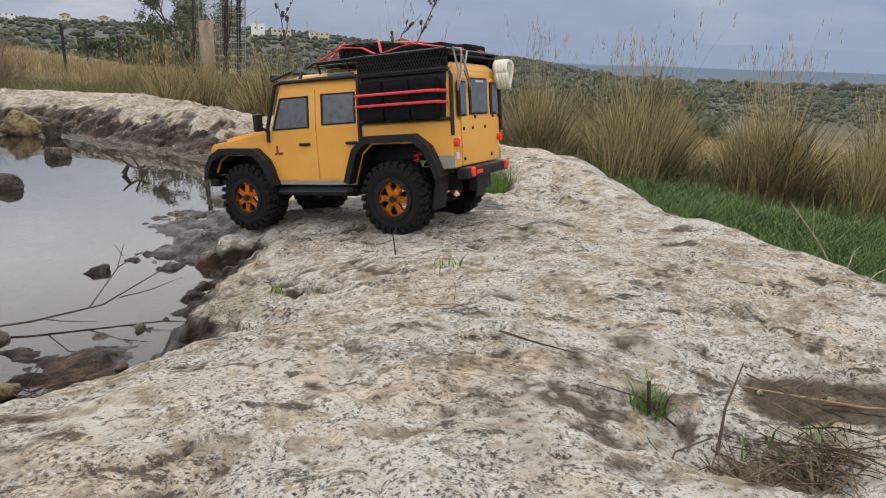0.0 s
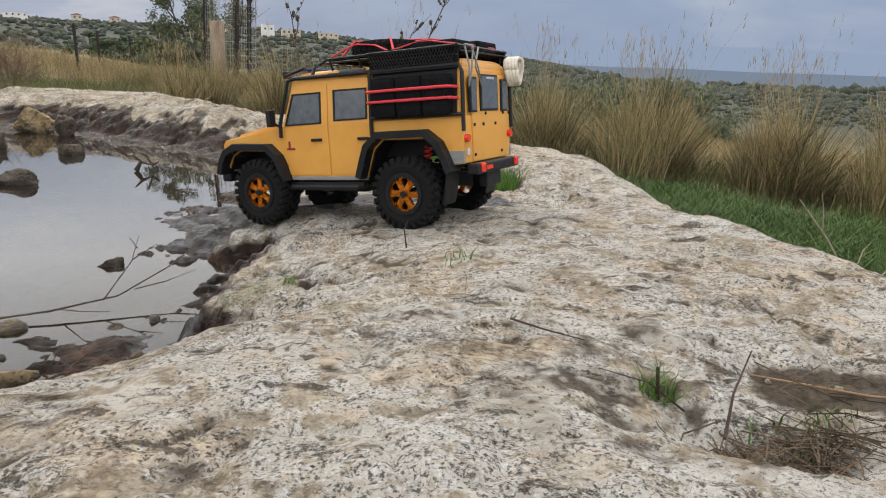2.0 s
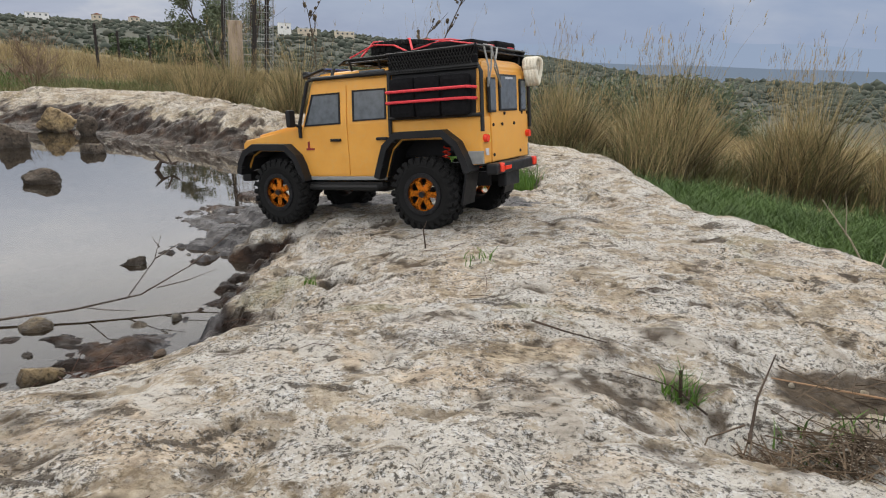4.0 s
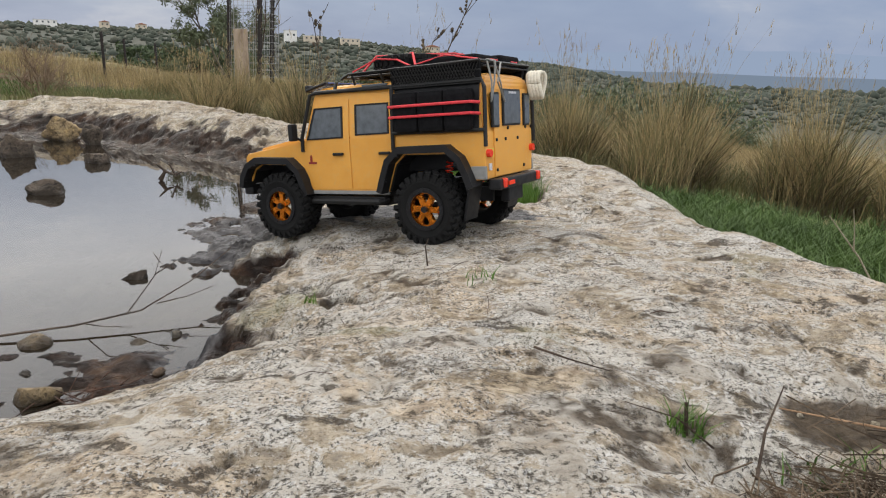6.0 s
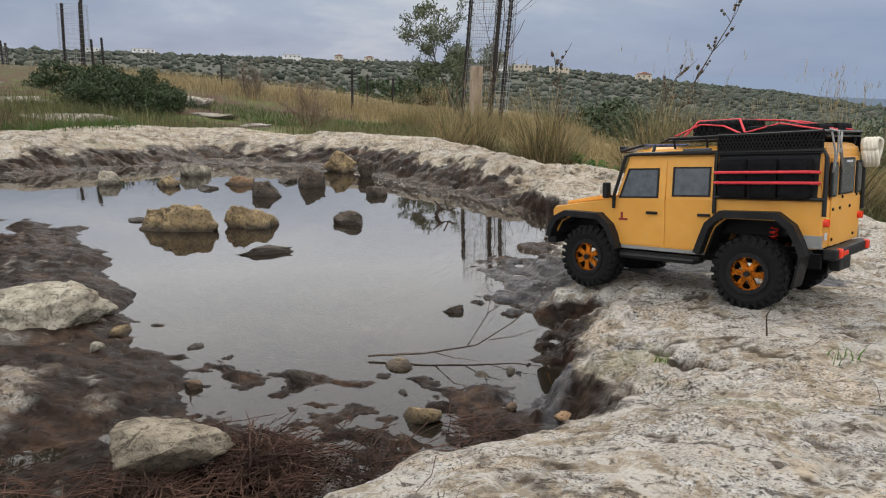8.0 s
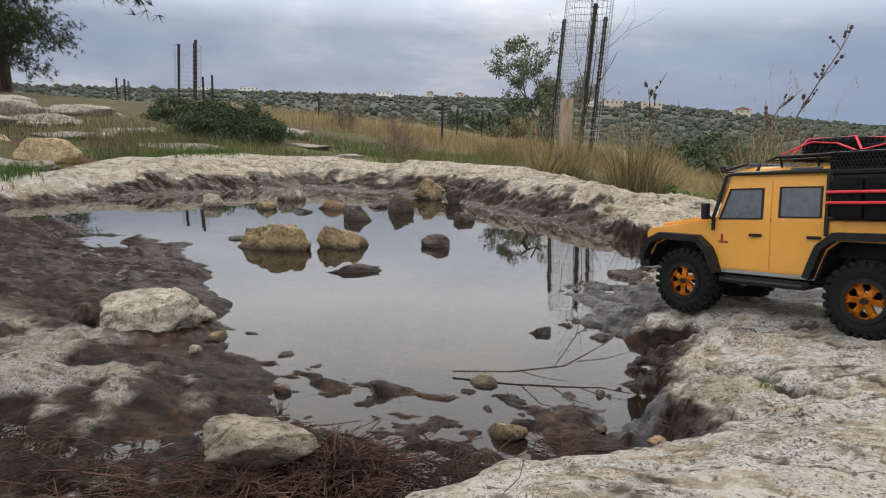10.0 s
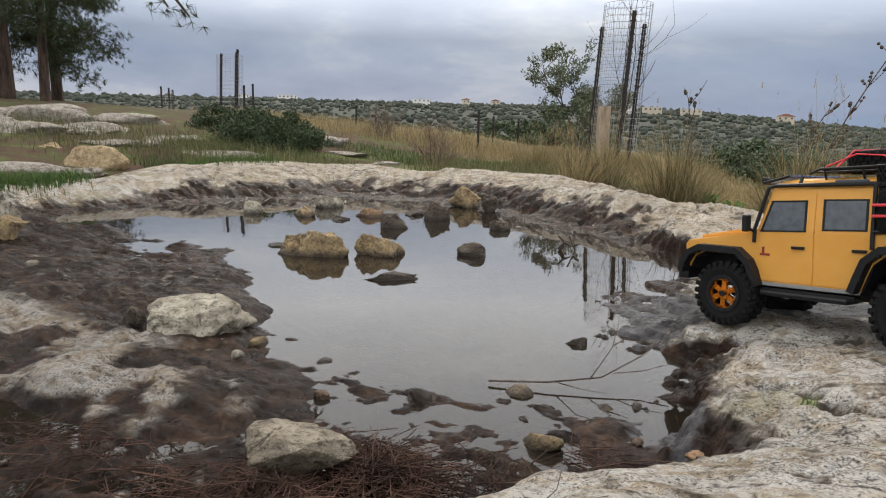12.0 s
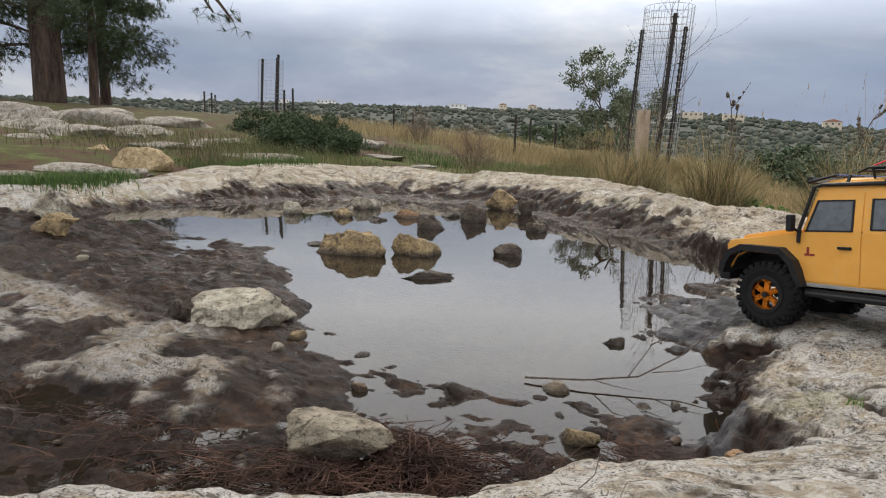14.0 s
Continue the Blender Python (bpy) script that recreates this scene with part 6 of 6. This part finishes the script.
def needle_tufts(rng, centres, spread_r, tufts, length):
    verts, faces = [], []
    for c in centres:
        for _ in range(tufts):
            p = Vector(c) + Vector((rng.gauss(0, 1), rng.gauss(0, 1), rng.gauss(0, 0.6))) * spread_r * 0.5
            axis = Vector((rng.gauss(0, 1), rng.gauss(0, 1), rng.gauss(0, 0.7))).normalized()
            for _ in range(12):
                q = p + (axis + Vector((rng.gauss(0, 1), rng.gauss(0, 1), rng.gauss(0, 1))) * 0.6).normalized() * length
                side = (q - p).orthogonal().normalized() * length * 0.035
                k = len(verts)
                verts += [tuple(p - side), tuple(p + side), tuple(q)]
                faces.append((k, k + 1, k + 2))
    return verts, faces


def pine(x, y, height, r, seed, label, low_limb=0.30, limbs=22, extra=(), tufts=18):
    rng = random.Random(seed)
    z = land_height(x, y) - 0.1
    top = new("pine_tree")
    tagged(top, label, "tree", "pine trees")
    bm = bmesh.new()
    lean = rng.uniform(-0.02, 0.05)
    pts = [(x + lean * i * height / 8, y, z + height * i / 8) for i in range(9)]
    tube(bm, pts, r, 12, r * 0.35)
    part("trunk", bm, PINE_BARK, top, "reddish-brown furrowed trunk")
    bm, centres, tips = bmesh.new(), [], []
    for k in range(limbs):
        t = low_limb + (0.98 - low_limb) * k / limbs
        a = k * 2.4 + rng.uniform(-0.4, 0.4)
        ln = (1.15 - t) * height * rng.uniform(0.26, 0.42)
        p0 = Vector((x + lean * t * height, y, z + height * t))
        d = Vector((math.cos(a), math.sin(a), rng.uniform(-0.28, 0.12)))
        path = [p0 + d * ln * s + Vector((0, 0, -0.10 * ln * s * s)) for s in (0, 0.33, 0.66, 1.0)]
        tube(bm, path, r * 0.22, 5, r * 0.05)
        for s in (0.35, 0.5, 0.62, 0.75, 0.88, 1.0):
            q = p0 + d * ln * s + Vector((0, 0, -0.10 * ln * s * s))
            for _ in range(2):
                w = q + Vector((rng.gauss(0, 0.16), rng.gauss(0, 0.16), rng.gauss(-0.02, 0.10))) * ln * 0.9
                centres.append(w)
                tube(bm, [q, (q + w) / 2, w], r * 0.05, 3, r * 0.02)
    for path in extra:
        tube(bm, path, 0.03, 5, 0.008)
        tips += [Vector(path[-1]), Vector(path[-2])]
    part("limbs", bm, PINE_BARK, top)
    ob = new("crown", mesh_of("crown", *needle_tufts(rng, centres, 0.36, tufts, 0.17), NEEDLE_GREEN))
    ob.parent = top
    if tips:
        ob = new("hanging_needles", mesh_of("hanging_needles", *needle_tufts(rng, tips, 0.13, 8, 0.085), NEEDLE_GREEN))
        ob.parent = top


pine(-15.9, 7.0, 10.5, 0.34, 1, "large pine with furrowed trunk and dark needles", 0.44, 26)
pine(-7.2, 2.0, 10.0, 0.24, 6, "tall pine with its crown spread over the pool", 0.31, 34,
     extra=([(-7.1, 2.05, 3.6), (-5.9, 2.5, 2.75), (-4.85, 2.75, 1.75), (-4.62, 2.83, 1.42)], [(-5.9, 2.5, 2.75), (-4.80, 2.85, 1.70), (-4.50, 2.92, 1.36)]), tufts=12)
pine(-15.0, 7.5, 5.2, 0.11, 2, "slender young pine beside a larger one", 0.36, 18)
pine(-17.6, 6.4, 7.0, 0.24, 3, "dark pine in the grove", 0.32, 24)
pine(-17.2, 9.0, 6.0, 0.14, 4, "thin pine at the grove's edge", 0.22, 20)
pine(-20.5, 7.6, 8.0, 0.25, 5, "dark pine deep in the grove", 0.18, 24)


# ---------------------------------------------------------------- distance
def distant_woods():
    """Scrub and trees over the valley and the ridge: too many to count."""
    rng = random.Random(8)
    base = bmesh.new()
    bmesh.ops.create_icosphere(base, subdivisions=1, radius=1.0)
    unit = np.array([v.co[:] for v in base.verts])
    tri = np.array([[v.index for v in f.verts] for f in base.faces])
    base.free()
    spots = []
    for _ in range(15000):
        az, r = rng.uniform(-42, 75), 40 * math.exp(rng.random() * 2.6)
        spots.append((az, r, rng.uniform(0.0028, 0.0085) * r * (0.6 + 0.4 * rng.random()) * (1.0 if r > 60 else 0.8)))
    for _ in range(3500):
        az = rng.uniform(-30, 75)
        spots.append((az, rng.uniform(560, 905), rng.uniform(1.4, 3.4)))
    for _ in range(420):
        az = rng.uniform(22, 75)
        spots.append((az, rng.uniform(840, 900), rng.uniform(2.2, 4.6)))
    az, r, s = np.array(spots).T
    x, y = -r * np.sin(np.radians(az)), r * np.cos(np.radians(az))
    z = land(x, y)
    rs = np.random.RandomState(3)
    verts, faces = [], []
    for k in range(len(r)):
        jag = 1 + 0.30 * rs.standard_normal((len(unit), 1)) * 0.8
        tall = rs.uniform(0.40, 0.95)
        v = unit * np.clip(jag, 0.45, 1.6) * s[k] * np.array([1.0, 1.0, tall])
        verts.append(v + np.array([x[k], y[k], z[k] + s[k] * tall * 0.45]))
        faces.append(tri + k * len(unit))
    m = Mat("distant_foliage", 0.9, 0, 0.1)
    # greyed greens with little contrast: the haze of distance is in the colour
    c = m.ramp(m.rnd(island=True), [(0.0, (0.044, 0.052, 0.042)), (0.5, (0.060, 0.069, 0.054)), (0.8, (0.078, 0.085, 0.066)), (1.0, (0.11, 0.105, 0.082))])
    m.color(m.mix(m.ramp(m.noise(1.2, 5, 0.7), [(0.35, 0.0), (0.65, 0.5)]), c, (0.052, 0.060, 0.047)))
    ob = new("distant_woods", mesh_of("distant_woods", np.concatenate(verts).tolist(), np.concatenate(faces).tolist(), m.m))
    ob.data.polygons.foreach_set("use_smooth", [True] * len(ob.data.polygons))
    tagged(ob, "dark green scrub and woods over the far hillside", "trees", kind="stuff")


distant_woods()
WALL_WHITE = plain("white_render", (0.72, 0.70, 0.66), 0.8, vary=0.06, scale=0.4)
WALL_SAND = plain("sand_stone_wall", (0.55, 0.47, 0.36), 0.85, vary=0.1, scale=0.4)
ROOF_RED = plain("tiled_roof", (0.30, 0.14, 0.09), 0.8, vary=0.2, scale=0.6)
ROOF_FLAT = plain("flat_roof", (0.55, 0.54, 0.52), 0.85, vary=0.1, scale=0.5)


def house(az, r, size, wall, pitched, label):
    x, y = -r * math.sin(radians(az)), r * math.cos(radians(az))
    top = new("house")
    top.matrix_basis = pose(x, y, land_height(x, y) + 2.2, 0, 0, az + 8)
    tagged(top, label, "house", "houses on the ridge")
    w, d, h = (v * 0.75 for v in size)
    bm = bmesh.new()
    box(bm, (0, 0, h / 2 - 2), (w, d, h + 4))
    part("wall", bm, wall, top)
    bm = bmesh.new()
    if pitched:
        slab(bm, [(-w / 2 - 0.5, h), (0, h + w * 0.16), (w / 2 + 0.5, h)], -d / 2 - 0.5, d / 2 + 0.5)
    else:
        box(bm, (0, 0, h + 0.25), (w + 0.4, d + 0.4, 0.5))
    part("roof", bm, ROOF_RED if pitched else ROOF_FLAT, top)
    for k in range(max(2, int(w / 4))):
        bm = bmesh.new()
        box(bm, (-w / 2 + (k + 0.5) * w / max(2, int(w / 4)), -d / 2 - 0.03, h * 0.55), (1.5, 0.15, 1.6))
        part("window", bm, GLASS, top)


for az, r, size, wall, pitched, label in (
    (32.8, 780, (26, 10, 5), WALL_WHITE, False, "long low white house on the ridge"), (29.0, 800, (12, 10, 7), WALL_SAND, True, "sand-coloured house among trees"),
    (19.0, 640, (16, 10, 7), WALL_WHITE, False, "white flat-roofed house on the hillside"), (15.4, 620, (14, 10, 10), WALL_WHITE, False, "tall white house on the hillside"),
    (13.6, 640, (22, 10, 5), WALL_SAND, False, "low sand-coloured house on the hillside"), (10.6, 660, (24, 10, 5), WALL_SAND, False, "sand-coloured terrace on the hillside"),
    (3.8, 700, (20, 10, 6), WALL_SAND, True, "house with a tiled roof on the ridge"), (44.0, 820, (30, 10, 5), WALL_WHITE, False, "white building far along the ridge"),
    (47.5, 830, (18, 10, 5), WALL_WHITE, False, "small white building far along the ridge"), (26.5, 820, (14, 10, 6), WALL_SAND, True, "tiled house on the ridge")):
    house(az, r, size, wall, pitched, label)


def far_layer(r, low, rise, seed, colour, label):
    """One hazy silhouette along the horizon: its lowest crest and its swell, in degrees. The haze is its flat glowing
    colour.
    """
    az = np.linspace(-75, 30, 240)
    e = low + rise * fbm(az * 0.045 + 3, az * 0, 4, seed) - 0.4 * step(5, 28, az)
    gx = np.stack([-q * np.sin(np.radians(az)) for q in (r, r + 20)])
    gy = np.stack([q * np.cos(np.radians(az)) for q in (r, r + 20)])
    gz = np.stack([np.full(az.shape, -0.075 * r), np.tan(np.radians(e)) * (r + 20)])
    m = bpy.data.materials.new("glowing_haze")
    m.use_nodes = True
    t = m.node_tree
    t.nodes.clear()
    out = t.nodes.new("ShaderNodeOutputMaterial")
    # aerial haze is painted as one emission colour per layer; the strip itself glows
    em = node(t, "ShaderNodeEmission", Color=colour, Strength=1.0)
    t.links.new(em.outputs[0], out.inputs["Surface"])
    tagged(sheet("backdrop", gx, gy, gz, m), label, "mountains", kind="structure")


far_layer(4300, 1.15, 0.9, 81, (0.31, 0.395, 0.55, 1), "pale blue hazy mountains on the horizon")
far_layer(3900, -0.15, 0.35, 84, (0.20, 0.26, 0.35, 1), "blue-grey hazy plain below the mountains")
